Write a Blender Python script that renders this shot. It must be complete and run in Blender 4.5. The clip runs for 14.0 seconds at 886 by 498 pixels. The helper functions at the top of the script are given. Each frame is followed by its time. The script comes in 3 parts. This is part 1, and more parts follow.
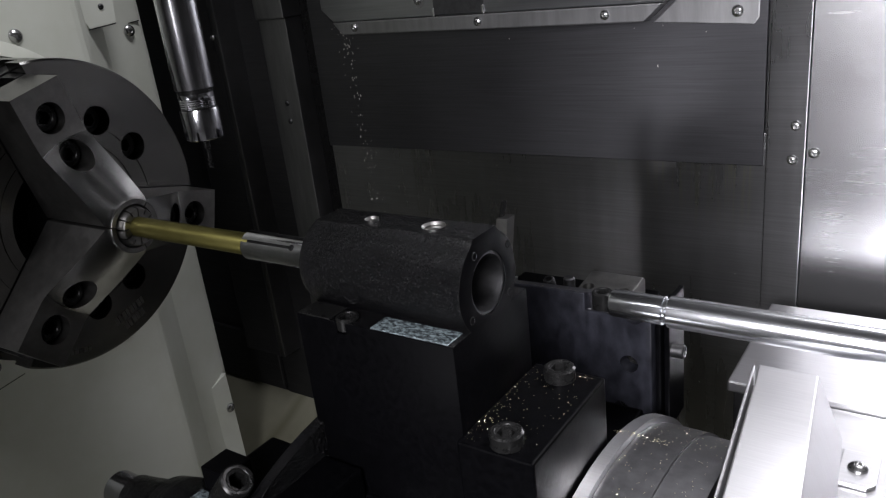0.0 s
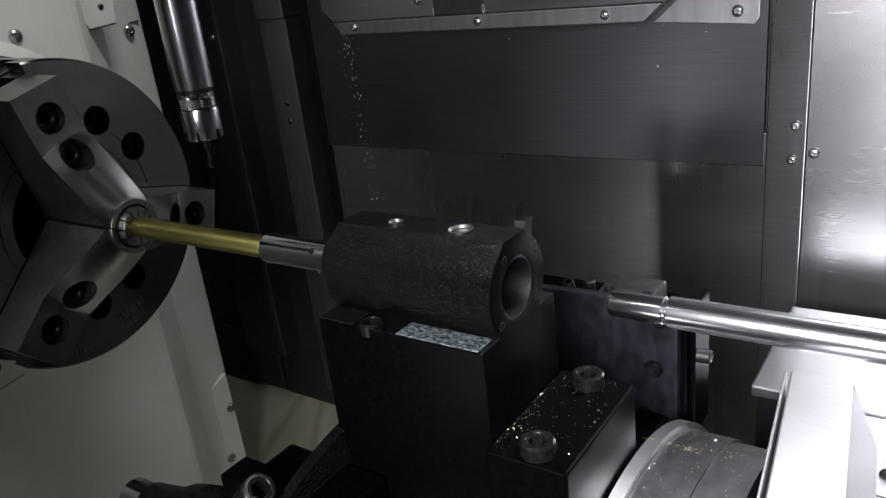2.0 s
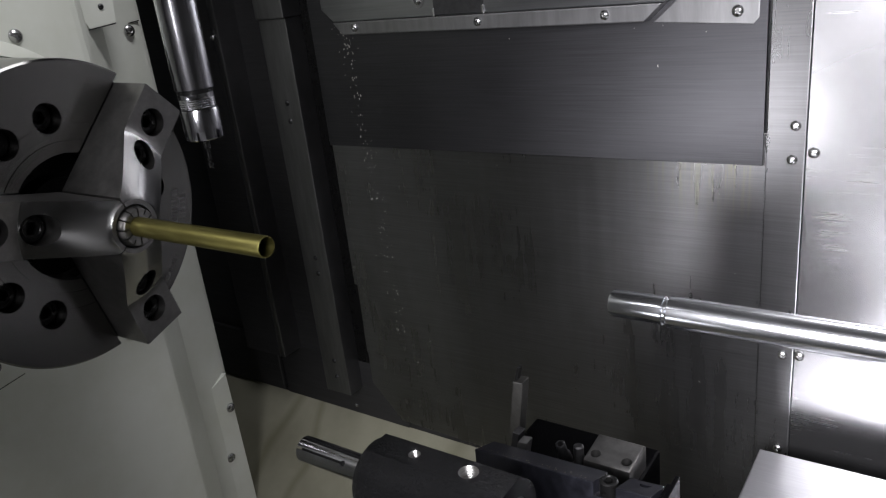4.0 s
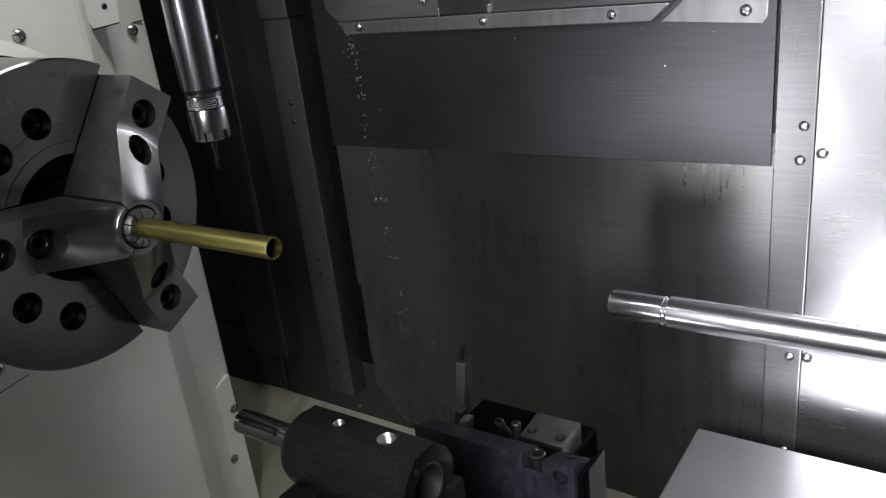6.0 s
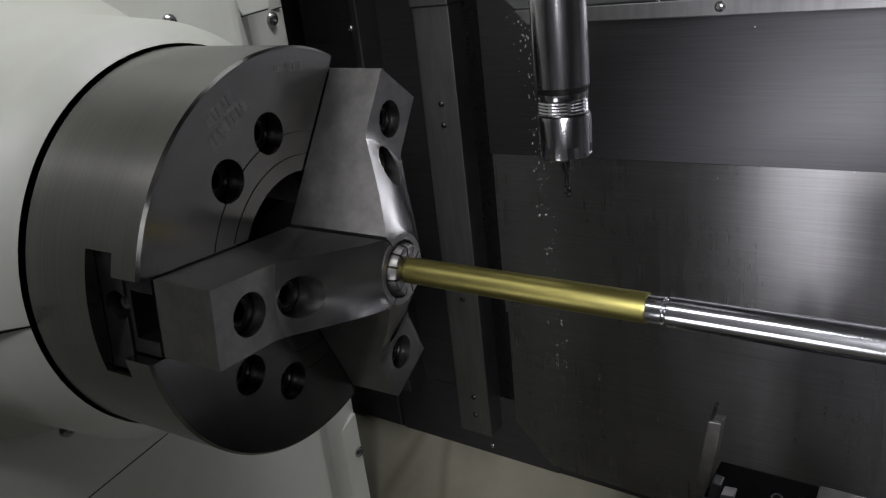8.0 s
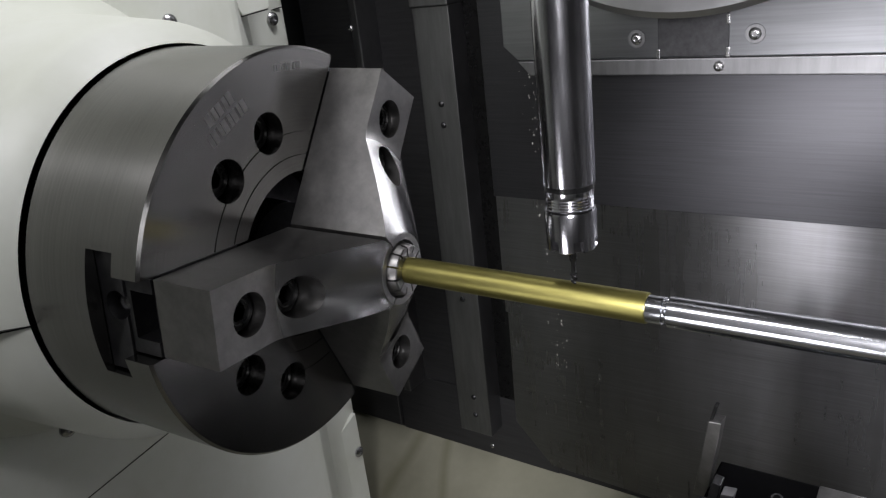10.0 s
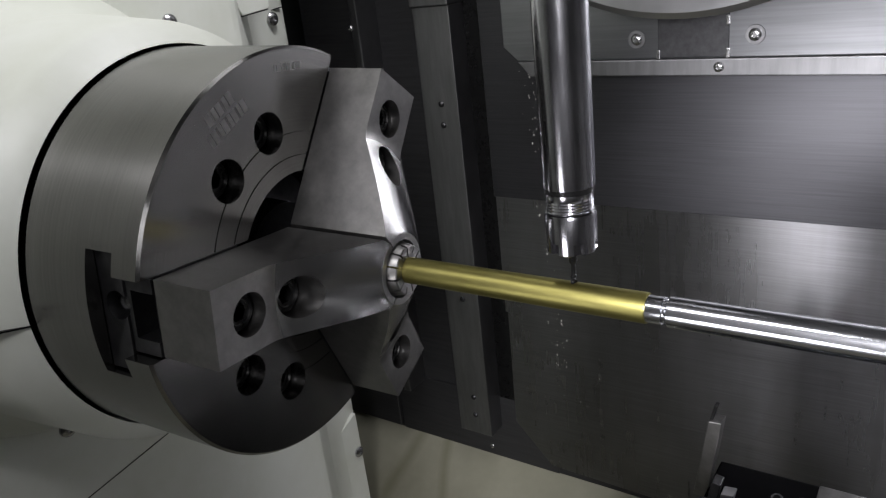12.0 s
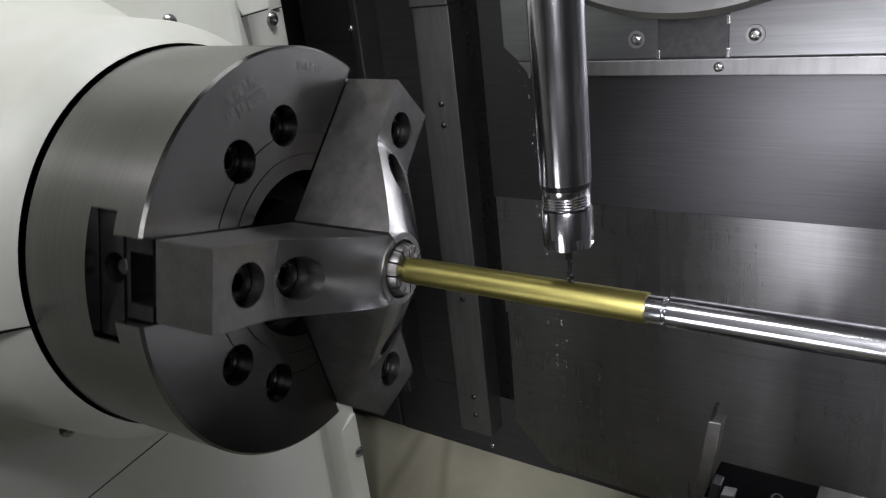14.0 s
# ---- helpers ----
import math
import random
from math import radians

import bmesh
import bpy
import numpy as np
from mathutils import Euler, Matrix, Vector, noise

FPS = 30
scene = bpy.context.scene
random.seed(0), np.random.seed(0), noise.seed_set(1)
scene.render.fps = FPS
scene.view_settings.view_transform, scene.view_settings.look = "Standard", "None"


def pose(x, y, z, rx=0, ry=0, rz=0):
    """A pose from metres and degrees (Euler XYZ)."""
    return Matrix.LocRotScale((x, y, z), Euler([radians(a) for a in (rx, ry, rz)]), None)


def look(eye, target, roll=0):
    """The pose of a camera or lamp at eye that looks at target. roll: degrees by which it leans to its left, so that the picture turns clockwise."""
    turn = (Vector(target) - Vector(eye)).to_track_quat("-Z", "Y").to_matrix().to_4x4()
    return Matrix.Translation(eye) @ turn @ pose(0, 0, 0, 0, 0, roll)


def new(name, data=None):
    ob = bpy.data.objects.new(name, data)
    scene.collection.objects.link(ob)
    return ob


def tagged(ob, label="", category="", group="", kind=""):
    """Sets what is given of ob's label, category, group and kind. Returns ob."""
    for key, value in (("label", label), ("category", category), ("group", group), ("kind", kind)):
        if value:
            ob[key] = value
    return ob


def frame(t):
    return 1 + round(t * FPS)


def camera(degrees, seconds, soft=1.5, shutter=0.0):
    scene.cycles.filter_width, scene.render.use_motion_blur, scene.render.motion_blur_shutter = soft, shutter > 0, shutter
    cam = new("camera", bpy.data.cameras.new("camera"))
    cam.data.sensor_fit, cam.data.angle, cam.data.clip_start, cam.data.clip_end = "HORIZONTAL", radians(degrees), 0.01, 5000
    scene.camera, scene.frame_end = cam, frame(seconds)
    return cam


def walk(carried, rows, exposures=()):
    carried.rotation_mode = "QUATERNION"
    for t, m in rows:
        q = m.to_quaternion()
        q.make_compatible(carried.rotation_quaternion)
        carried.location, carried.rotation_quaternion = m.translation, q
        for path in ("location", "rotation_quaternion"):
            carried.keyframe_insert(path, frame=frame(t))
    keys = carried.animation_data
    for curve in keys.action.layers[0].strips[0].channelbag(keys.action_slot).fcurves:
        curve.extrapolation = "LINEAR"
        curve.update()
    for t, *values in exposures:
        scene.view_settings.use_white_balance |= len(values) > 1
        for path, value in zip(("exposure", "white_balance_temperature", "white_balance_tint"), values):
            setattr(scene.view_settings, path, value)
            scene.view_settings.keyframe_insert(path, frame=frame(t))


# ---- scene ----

# Metres. The spindle axis is the x axis (y = z = 0), x = 0 is the chuck's face, y points to the back wall.
TRAVEL = 0.2188          # how far camera and rod slide along the spindle axis
SLIDE = [(0.0, 0.0), (5.9, 0.0), (6.0, 0.006), (6.1, 0.024), (6.2, 0.051), (6.3, 0.083), (6.4, 0.1145), (6.5, 0.1465),
         (6.6, 0.176), (6.7, 0.199), (6.8, 0.213), (6.9, 0.2182), (7.0, TRAVEL), (14.0, TRAVEL)]
CHUCK_AT, CHUCK_TILT = (-0.0026, -0.0050, 0.0024), (2.60, 5.36)      # chuck and nose as they stand on the headstock
cam = camera(60.79, 14.0, soft=1.25, shutter=0.15)
walk(cam, [(t, pose(0.4971 - s, -0.2630, 0.1356, 69.40, 6.29, 34.10)) for t, s in SLIDE],
     exposures=((0, -1.0), (2.0, -1.0), (2.7, -0.95), (5.3, -0.55), (6.0, -0.55), (7.0, -0.9), (8.2, -0.8), (10.3, -0.25), (14.0, -0.25)))

# ---- light: lit door window in front, work lamp overhead ----
world = bpy.data.worlds.new("world")
scene.world = world
world.use_nodes = True
world.node_tree.nodes["Background"].inputs[0].default_value = (0.6, 0.65, 0.7, 1)
world.node_tree.nodes["Background"].inputs[1].default_value = 0.05


def area_lamp(name, eye, target, sx, sy, power, colour=(1, 1, 1), spread=180):
    data = bpy.data.lights.new(name, "AREA")
    data.shape, data.size, data.size_y, data.energy, data.color = "RECTANGLE", sx, sy, power, colour
    data.spread = radians(spread)
    ob = new(name, data)
    ob.matrix_world = look(eye, target)
    return ob


area_lamp("door_window_light", (0.68, -0.715, 0.31), (0.58, 0.35, -0.24), 0.56, 0.40, 17.0, (0.965, 0.95, 1.0), 66)
area_lamp("door_lamp_light", (0.08, -0.715, -0.27), (0.26, 0.376, -0.10), 0.24, 0.20, 0.26, (0.965, 0.95, 1.0), 44)
area_lamp("work_lamp_light", (0.55, 0.325, 0.46), (0.46, 0.02, -0.10), 0.22, 0.10, 1.8, (0.965, 0.95, 1.0), 48)
# added fill that lifts the headstock's upper part, no lamp known there
area_lamp("rear_roof_light", (0.06, 0.14, 0.575), (-0.20, 0.12, 0.10), 0.24, 0.08, 0.72, (0.965, 0.95, 1.0), 86)
area_lamp("roof_lamp_light", (-0.02, -0.48, 0.575), (-0.14, -0.04, 0.02), 0.36, 0.08, 1.0, (0.965, 0.95, 1.0), 100)


# ---- materials ----
def nodes_of(name):
    m = bpy.data.materials.new(name)
    m.use_nodes = True
    nt = m.node_tree
    return m, nt, nt.nodes["Principled BSDF"]


def coords(nt, scale=(1, 1, 1)):
    tc, mp = nt.nodes.new("ShaderNodeTexCoord"), nt.nodes.new("ShaderNodeMapping")
    mp.inputs["Scale"].default_value = scale
    nt.links.new(tc.outputs["Object"], mp.inputs[0])
    return mp.outputs[0]


def noise_tex(nt, vec, scale, detail=4, rough=0.6):
    n = nt.nodes.new("ShaderNodeTexNoise")
    n.inputs["Scale"].default_value, n.inputs["Detail"].default_value, n.inputs["Roughness"].default_value = scale, detail, rough
    nt.links.new(vec, n.inputs["Vector"])
    return n.outputs["Fac"]


def ramp(nt, fac, stops):
    r = nt.nodes.new("ShaderNodeValToRGB")
    e = r.color_ramp.elements
    while len(e) < len(stops):
        e.new(0.5)
    for el, (p, c) in zip(e, stops):
        el.position, el.color = p, (*c, 1) if len(c) == 3 else c
    nt.links.new(fac, r.inputs[0])
    return r.outputs[0]


def mix(nt, fac, a, b, kind="MIX"):
    m = nt.nodes.new("ShaderNodeMix")
    m.data_type, m.blend_type = "RGBA", kind
    for sock, v in ((m.inputs[0], fac), (m.inputs[6], a), (m.inputs[7], b)):
        if isinstance(v, (int, float)):
            sock.default_value = v
        elif isinstance(v, tuple):
            sock.default_value = (*v, 1)
        else:
            nt.links.new(v, sock)
    return m.outputs[2]


def bump(nt, bsdf, fac, strength, dist):
    b = nt.nodes.new("ShaderNodeBump")
    b.inputs["Strength"].default_value, b.inputs["Distance"].default_value = strength, dist
    nt.links.new(fac, b.inputs["Height"])
    nt.links.new(b.outputs[0], bsdf.inputs["Normal"])


def metal(name, dark, light, rough, grain=(1, 1, 1), grain_scale=60.0, spread=0.1, stain=9.0, bumpy=0.05, radial=False, aniso=0.0, metallic=1.0, spec=0.5, depth=0.0006):
    m, nt, b = nodes_of(name)
    if radial:
        tc = nt.nodes.new("ShaderNodeTexCoord")
        sep = nt.nodes.new("ShaderNodeSeparateXYZ")
        nt.links.new(tc.outputs["Object"], sep.inputs[0])
        flat = nt.nodes.new("ShaderNodeCombineXYZ")
        nt.links.new(sep.outputs[1], flat.inputs[1])
        nt.links.new(sep.outputs[2], flat.inputs[2])
        ln = nt.nodes.new("ShaderNodeVectorMath")
        ln.operation = "LENGTH"
        nt.links.new(flat.outputs[0], ln.inputs[0])
        comb = nt.nodes.new("ShaderNodeCombineXYZ")
        nt.links.new(sep.outputs[0], comb.inputs[0])
        nt.links.new(ln.outputs["Value"], comb.inputs[1])
        vec = comb.outputs[0]
    else:
        vec = coords(nt, grain)
    fine = noise_tex(nt, vec, grain_scale, 5, 0.65)
    big = noise_tex(nt, coords(nt), stain, 4, 0.6)
    base = ramp(nt, fine, [(0.25, dark), (0.75, light)])
    base = mix(nt, 0.5, base, ramp(nt, big, [(0.3, tuple(c * 0.72 for c in light)), (0.7, tuple(min(1, c * 1.12) for c in light))]), "MULTIPLY")
    nt.links.new(base, b.inputs["Base Color"])
    b.inputs["Metallic"].default_value = metallic
    b.inputs["Specular IOR Level"].default_value = spec
    rr = nt.nodes.new("ShaderNodeMapRange")
    rr.inputs["To Min"].default_value, rr.inputs["To Max"].default_value = max(0.03, rough - spread), rough + spread
    nt.links.new(mix(nt, 0.5, fine, big), rr.inputs["Value"])
    nt.links.new(rr.outputs[0], b.inputs["Roughness"])
    bump(nt, b, fine, bumpy, depth)
    if aniso:
        b.inputs["Anisotropic"].default_value = aniso
        tg = nt.nodes.new("ShaderNodeTangent")
        tg.direction_type, tg.axis = "RADIAL", "X"
        nt.links.new(tg.outputs[0], b.inputs["Tangent"])
        b.inputs["Anisotropic Rotation"].default_value = 0.25
    return m


def paint(name, base, worn, rough=0.45, bumpy=0.12, stain=6.0, lines=()):
    m, nt, b = nodes_of(name)
    big = noise_tex(nt, coords(nt), stain, 6, 0.65)
    fine = noise_tex(nt, coords(nt), 900, 3, 0.6)
    col = ramp(nt, big, [(0.35, worn), (0.6, base)])
    if lines:                              # dried coolant runs at these places along x
        tc, sep = nt.nodes.new("ShaderNodeTexCoord"), nt.nodes.new("ShaderNodeSeparateXYZ")
        nt.links.new(tc.outputs["Object"], sep.inputs[0])
        wave = noise_tex(nt, coords(nt, (0, 1, 1)), 5.0, 2, 0.4)
        for at, sway, width in lines:
            c = nt.nodes.new("ShaderNodeMath")
            c.operation = "MULTIPLY_ADD"
            c.inputs[1].default_value, c.inputs[2].default_value = sway, -at - sway / 2
            nt.links.new(wave, c.inputs[0])
            d = nt.nodes.new("ShaderNodeMath")
            d.operation = "ADD"
            nt.links.new(sep.outputs[0], d.inputs[0])
            nt.links.new(c.outputs[0], d.inputs[1])
            a = nt.nodes.new("ShaderNodeMath")
            a.operation = "ABSOLUTE"
            nt.links.new(d.outputs[0], a.inputs[0])
            f = nt.nodes.new("ShaderNodeMapRange")
            f.inputs["From Min"].default_value, f.inputs["From Max"].default_value = width, width * 0.1
            f.inputs["To Max"].default_value = 0.45
            nt.links.new(a.outputs[0], f.inputs["Value"])
            col = mix(nt, f.outputs[0], col, (0.09, 0.085, 0.045))
    nt.links.new(col, b.inputs["Base Color"])
    rr = nt.nodes.new("ShaderNodeMapRange")
    rr.inputs["To Min"].default_value, rr.inputs["To Max"].default_value = rough - 0.1, rough + 0.12
    nt.links.new(big, rr.inputs["Value"])
    nt.links.new(rr.outputs[0], b.inputs["Roughness"])
    bump(nt, b, fine, bumpy, 0.0004)
    return m


def wall_steel():
    """Brushed stainless sheet with dried coolant flecks and runs."""
    m, nt, b = nodes_of("brushed_stainless")
    grain = noise_tex(nt, coords(nt, (4, 1, 220)), 3.0, 6, 0.7)
    cloud = noise_tex(nt, coords(nt), 7.0, 5, 0.6)
    runs = noise_tex(nt, coords(nt, (60, 1, 2.5)), 1.6, 4, 0.6)
    base = ramp(nt, grain, [(0.3, (0.185, 0.185, 0.192)), (0.7, (0.245, 0.245, 0.255))])
    base = mix(nt, 0.55, base, ramp(nt, cloud, [(0.3, (0.6, 0.6, 0.57)), (0.7, (1, 1, 1))]), "MULTIPLY")
    base = mix(nt, 0.12, base, ramp(nt, runs, [(0.35, (0.62, 0.6, 0.52)), (0.65, (1, 1, 1))]), "MULTIPLY")
    tc = nt.nodes.new("ShaderNodeTexCoord")
    sep = nt.nodes.new("ShaderNodeSeparateXYZ")
    nt.links.new(tc.outputs["Object"], sep.inputs[0])
    # greenish coolant runs below the cover's lower edge
    zf, xf = nt.nodes.new("ShaderNodeMapRange"), nt.nodes.new("ShaderNodeMapRange")
    zf.inputs["From Min"].default_value, zf.inputs["From Max"].default_value = -0.115, -0.045
    xf.inputs["From Min"].default_value, xf.inputs["From Max"].default_value = 0.20, 0.34
    nt.links.new(sep.outputs[2], zf.inputs["Value"])
    nt.links.new(sep.outputs[0], xf.inputs["Value"])
    streak = ramp(nt, noise_tex(nt, coords(nt, (260, 1, 9)), 1.0, 4, 0.7), [(0.5, (0, 0, 0)), (0.68, (1, 1, 1))])
    wet = mix(nt, 1.0, mix(nt, 1.0, streak, zf.outputs[0], "MULTIPLY"), xf.outputs[0], "MULTIPLY")
    end = nt.nodes.new("ShaderNodeMapRange")
    end.inputs["From Min"].default_value, end.inputs["From Max"].default_value, end.inputs["To Max"].default_value = 0.362, 0.355, 0.35
    nt.links.new(sep.outputs[0], end.inputs["Value"])
    base = mix(nt, mix(nt, 1.0, wet, end.outputs[0], "MULTIPLY"), base, (0.30, 0.30, 0.10))
    nt.links.new(base, b.inputs["Base Color"])
    b.inputs["Metallic"].default_value = 1.0
    rr = nt.nodes.new("ShaderNodeMapRange")
    rr.inputs["To Min"].default_value, rr.inputs["To Max"].default_value = 0.22, 0.34
    nt.links.new(mix(nt, 0.4, cloud, runs), rr.inputs["Value"])
    nt.links.new(rr.outputs[0], b.inputs["Roughness"])
    bump(nt, b, grain, 0.02, 0.0005)
    b.inputs["Anisotropic"].default_value = 0.7
    tg = nt.nodes.new("ShaderNodeTangent")
    tg.direction_type, tg.axis = "RADIAL", "X"
    nt.links.new(tg.outputs[0], b.inputs["Tangent"])
    return m


STEEL_WALL = wall_steel()
COVER_SHEET = metal("cover_sheet", (0.108, 0.108, 0.115), (0.152, 0.152, 0.162), 0.34, (4, 1, 220), 3.0, 0.08, 7, 0.015)
STEEL_TURNED = metal("turned_steel", (0.29, 0.287, 0.278), (0.40, 0.396, 0.384), 0.21, grain_scale=900, spread=0.06, radial=True, aniso=0.8, stain=14)
STEEL_CONE = metal("turned_cone", (0.40, 0.40, 0.395), (0.52, 0.52, 0.515), 0.26, grain_scale=2600, spread=0.04, radial=True, aniso=0.85, stain=20, bumpy=0.004)
STEEL_JAW = metal("ground_steel", (0.245, 0.242, 0.235), (0.36, 0.355, 0.345), 0.36, (1, 1, 1), 140, 0.14, 30, 0.06)
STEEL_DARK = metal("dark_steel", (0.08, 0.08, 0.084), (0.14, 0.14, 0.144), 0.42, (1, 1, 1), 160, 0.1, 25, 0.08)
CHROME = metal("polished_steel", (0.62, 0.63, 0.65), (0.74, 0.75, 0.77), 0.20, (0.2, 1, 1), 200, 0.05, 30, 0.02)
HOLDER = metal("holder_steel", (0.46, 0.46, 0.475), (0.58, 0.58, 0.60), 0.17, (1, 1, 1), 80, 0.06, 30, 0.02)
BRASS = metal("brass", (0.235, 0.215, 0.075), (0.315, 0.29, 0.115), 0.42, (0.15, 1, 1), 300, 0.08, 40, 0.015)
CREAM = paint("cream_paint", (0.66, 0.68, 0.62), (0.58, 0.60, 0.52))
POST_STEEL = metal("post_steel", (0.26, 0.26, 0.265), (0.37, 0.37, 0.375), 0.40, (8, 1, 1), 20, 0.1, 12, 0.05)
SPLASH = paint("dried_coolant", (0.46, 0.46, 0.42), (0.30, 0.30, 0.27), 0.5)
CHUTE = paint("chute_paint", (0.24, 0.235, 0.18), (0.17, 0.165, 0.12), 0.4, 0.08, 4.0, ((-0.262, 0.10, 0.013), (-0.235, -0.16, 0.010), (0.02, 0.15, 0.02)))
BLACK_OXIDE = metal("black_oxide", (0.0008, 0.0008, 0.0010), (0.0026, 0.0026, 0.0032), 0.32, (1, 1, 1), 300, 0.1, 60, 0.12, metallic=0.0, spec=0.03)
CAST_BLACK = metal("cast_black", (0.0015, 0.0015, 0.002), (0.003, 0.003, 0.0035), 0.12, (1, 1, 1), 430, 0.04, 40, 1.0, metallic=0.0, spec=0.10, depth=0.0026)
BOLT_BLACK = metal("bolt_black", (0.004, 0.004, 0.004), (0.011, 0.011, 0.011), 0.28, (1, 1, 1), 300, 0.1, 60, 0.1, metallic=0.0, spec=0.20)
SCREW = metal("screw_steel", (0.45, 0.45, 0.45), (0.6, 0.6, 0.6), 0.25, (1, 1, 1), 300, 0.08, 60, 0.05)
DARK_WALL = metal("dark_sheet", (0.075, 0.075, 0.077), (0.12, 0.12, 0.123), 0.45, (3, 1, 60), 6, 0.1, 8, 0.05, metallic=0.7)
SHEET = metal("bright_sheet", (0.52, 0.52, 0.53), (0.60, 0.60, 0.61), 0.33, (1, 30, 1), 30, 0.04, 10, 0.008)
# lighter than the other wall steel: strong light at the right, put into the colour
LIT_SIDE_SHEET = metal("side_sheet", (0.46, 0.46, 0.47), (0.58, 0.58, 0.59), 0.27, (1, 1, 60), 8, 0.02, 10, 0.004)
CHROME_SHEET = metal("shiny_sheet", (0.26, 0.265, 0.275), (0.36, 0.365, 0.375), 0.30, (1, 1, 40), 8, 0.06, 10, 0.03)
MOTTLED = metal("mottled_oxide", (0.002, 0.002, 0.003), (0.026, 0.027, 0.035), 0.34, (1, 1, 0.6), 190, 0.1, 40, 0.1, metallic=0.1, spec=0.25)
BRASS_CHIP = metal("brass_chip", (0.66, 0.60, 0.40), (0.85, 0.80, 0.64), 0.3, (1, 1, 1), 300, 0.1, 60, 0.05)


def wet_metal():
    """Worn ledge wet with coolant: dark steel, the wet sparkle painted as pale patches."""
    m, nt, b = nodes_of("wet_ledge")
    patch = noise_tex(nt, coords(nt, (0.6, 1, 1)), 620, 5, 0.7)
    nt.links.new(ramp(nt, patch, [(0.42, (0.03, 0.036, 0.04)), (0.68, (0.22, 0.27, 0.285))]), b.inputs["Base Color"])
    b.inputs["Roughness"].default_value = 0.22
    b.inputs["Metallic"].default_value = 0.4
    bump(nt, b, patch, 0.6, 0.0006)
    return m


WET = wet_metal()
# for walls out of view, the grey sets how much light they bounce
UNSEEN_WALL = paint("machine_wall", (0.13, 0.13, 0.13), (0.10, 0.10, 0.10))


# ---- mesh helpers ----
def part(name, bm, material, parent=None, label="", smooth=False):
    me = bpy.data.meshes.new(name)
    bmesh.ops.recalc_face_normals(bm, faces=bm.faces)
    bm.to_mesh(me)
    bm.free()
    me.materials.append(material)
    if smooth:
        for p in me.polygons:
            p.use_smooth = True
        me.set_sharp_from_angle(angle=radians(32))
    ob = new(name, me)
    if parent:
        ob.parent = parent
    if label:
        ob["label"] = label
    return ob


def thing(name, label, category, group=""):
    return tagged(new(name), label, category, group)


def box(x0, x1, y0, y1, z0, z1, bevel=0.0, seg=2, bm=None):
    own = bmesh.new()
    bmesh.ops.create_cube(own, size=1.0)
    for v in own.verts:
        v.co = Vector(((x0 + x1) / 2 + v.co.x * (x1 - x0), (y0 + y1) / 2 + v.co.y * (y1 - y0), (z0 + z1) / 2 + v.co.z * (z1 - z0)))
    if bevel:
        bmesh.ops.bevel(own, geom=own.edges[:], offset=bevel, segments=seg, affect="EDGES", profile=0.6)
    return join(bm, own)


def join(bm, own):
    if bm is None:
        return own
    tmp = bpy.data.meshes.new("tmp")
    own.to_mesh(tmp)
    own.free()
    bm.from_mesh(tmp)
    bpy.data.meshes.remove(tmp)
    return bm


def lathe(profile, steps=64, axis="X", at=(0, 0, 0), bm=None, closed=True):
    """Turns (along, radius) points about an axis."""
    own = bmesh.new()
    rings = []
    for a, r in profile:
        ring = []
        for i in range(steps):
            t = 2 * math.pi * i / steps
            c, s = r * math.cos(t), r * math.sin(t)
            p = {"X": (a, c, s), "Z": (c, s, a), "Y": (c, a, s)}[axis]
            ring.append(own.verts.new(Vector(p) + Vector(at)))
        rings.append(ring)
    for r0, r1 in zip(rings, rings[1:]):
        for i in range(steps):
            own.faces.new((r0[i], r0[(i + 1) % steps], r1[(i + 1) % steps], r1[i]))
    if closed:
        own.faces.new(rings[0])
        own.faces.new(rings[-1])
    else:
        for i in range(steps):
            own.faces.new((rings[-1][i], rings[-1][(i + 1) % steps], rings[0][(i + 1) % steps], rings[0][i]))
    return join(bm, own)


def prism(points, a0, a1, axis="X", bm=None, bevel=0.0):
    """Extrudes a polygon: (y, z) along x, (x, z) along y, (x, y) along z."""
    own = bmesh.new()

    def at(p, a):
        return {"X": (a, p[0], p[1]), "Y": (p[0], a, p[1]), "Z": (p[0], p[1], a)}[axis]
    lo = [own.verts.new(at(p, a0)) for p in points]
    hi = [own.verts.new(at(p, a1)) for p in points]
    n = len(points)
    for i in range(n):
        own.faces.new((lo[i], lo[(i + 1) % n], hi[(i + 1) % n], hi[i]))
    own.faces.new(lo)
    own.faces.new(hi)
    if bevel:
        bmesh.ops.recalc_face_normals(own, faces=own.faces)
        sharp = [e for e in own.edges if len(e.link_faces) == 2 and e.calc_face_angle(0) > radians(35)]
        bmesh.ops.bevel(own, geom=sharp, offset=bevel, segments=2, affect="EDGES", profile=0.6)
    return join(bm, own)


def cut(ob, bm):
    """Cuts the solid bm out of ob's mesh and bakes the result."""
    me = bpy.data.meshes.new("cutter")
    bmesh.ops.recalc_face_normals(bm, faces=bm.faces)
    bm.to_mesh(me)
    bm.free()
    knife = new("cutter", me)
    knife.matrix_world = ob.matrix_world
    md = ob.modifiers.new("cut", "BOOLEAN")
    md.operation, md.object, md.solver = "DIFFERENCE", knife, "EXACT"
    dg = bpy.context.evaluated_depsgraph_get()
    dg.update()
    baked = bpy.data.meshes.new_from_object(ob.evaluated_get(dg))
    ob.modifiers.clear()
    if len(baked.polygons) < 6:
        print('CUT FAILED', ob.name)
        baked = ob.data.copy()
    old, ob.data = ob.data, baked
    bpy.data.objects.remove(knife)
    bpy.data.meshes.remove(me)
    ob.data.name = ob.name
    return ob


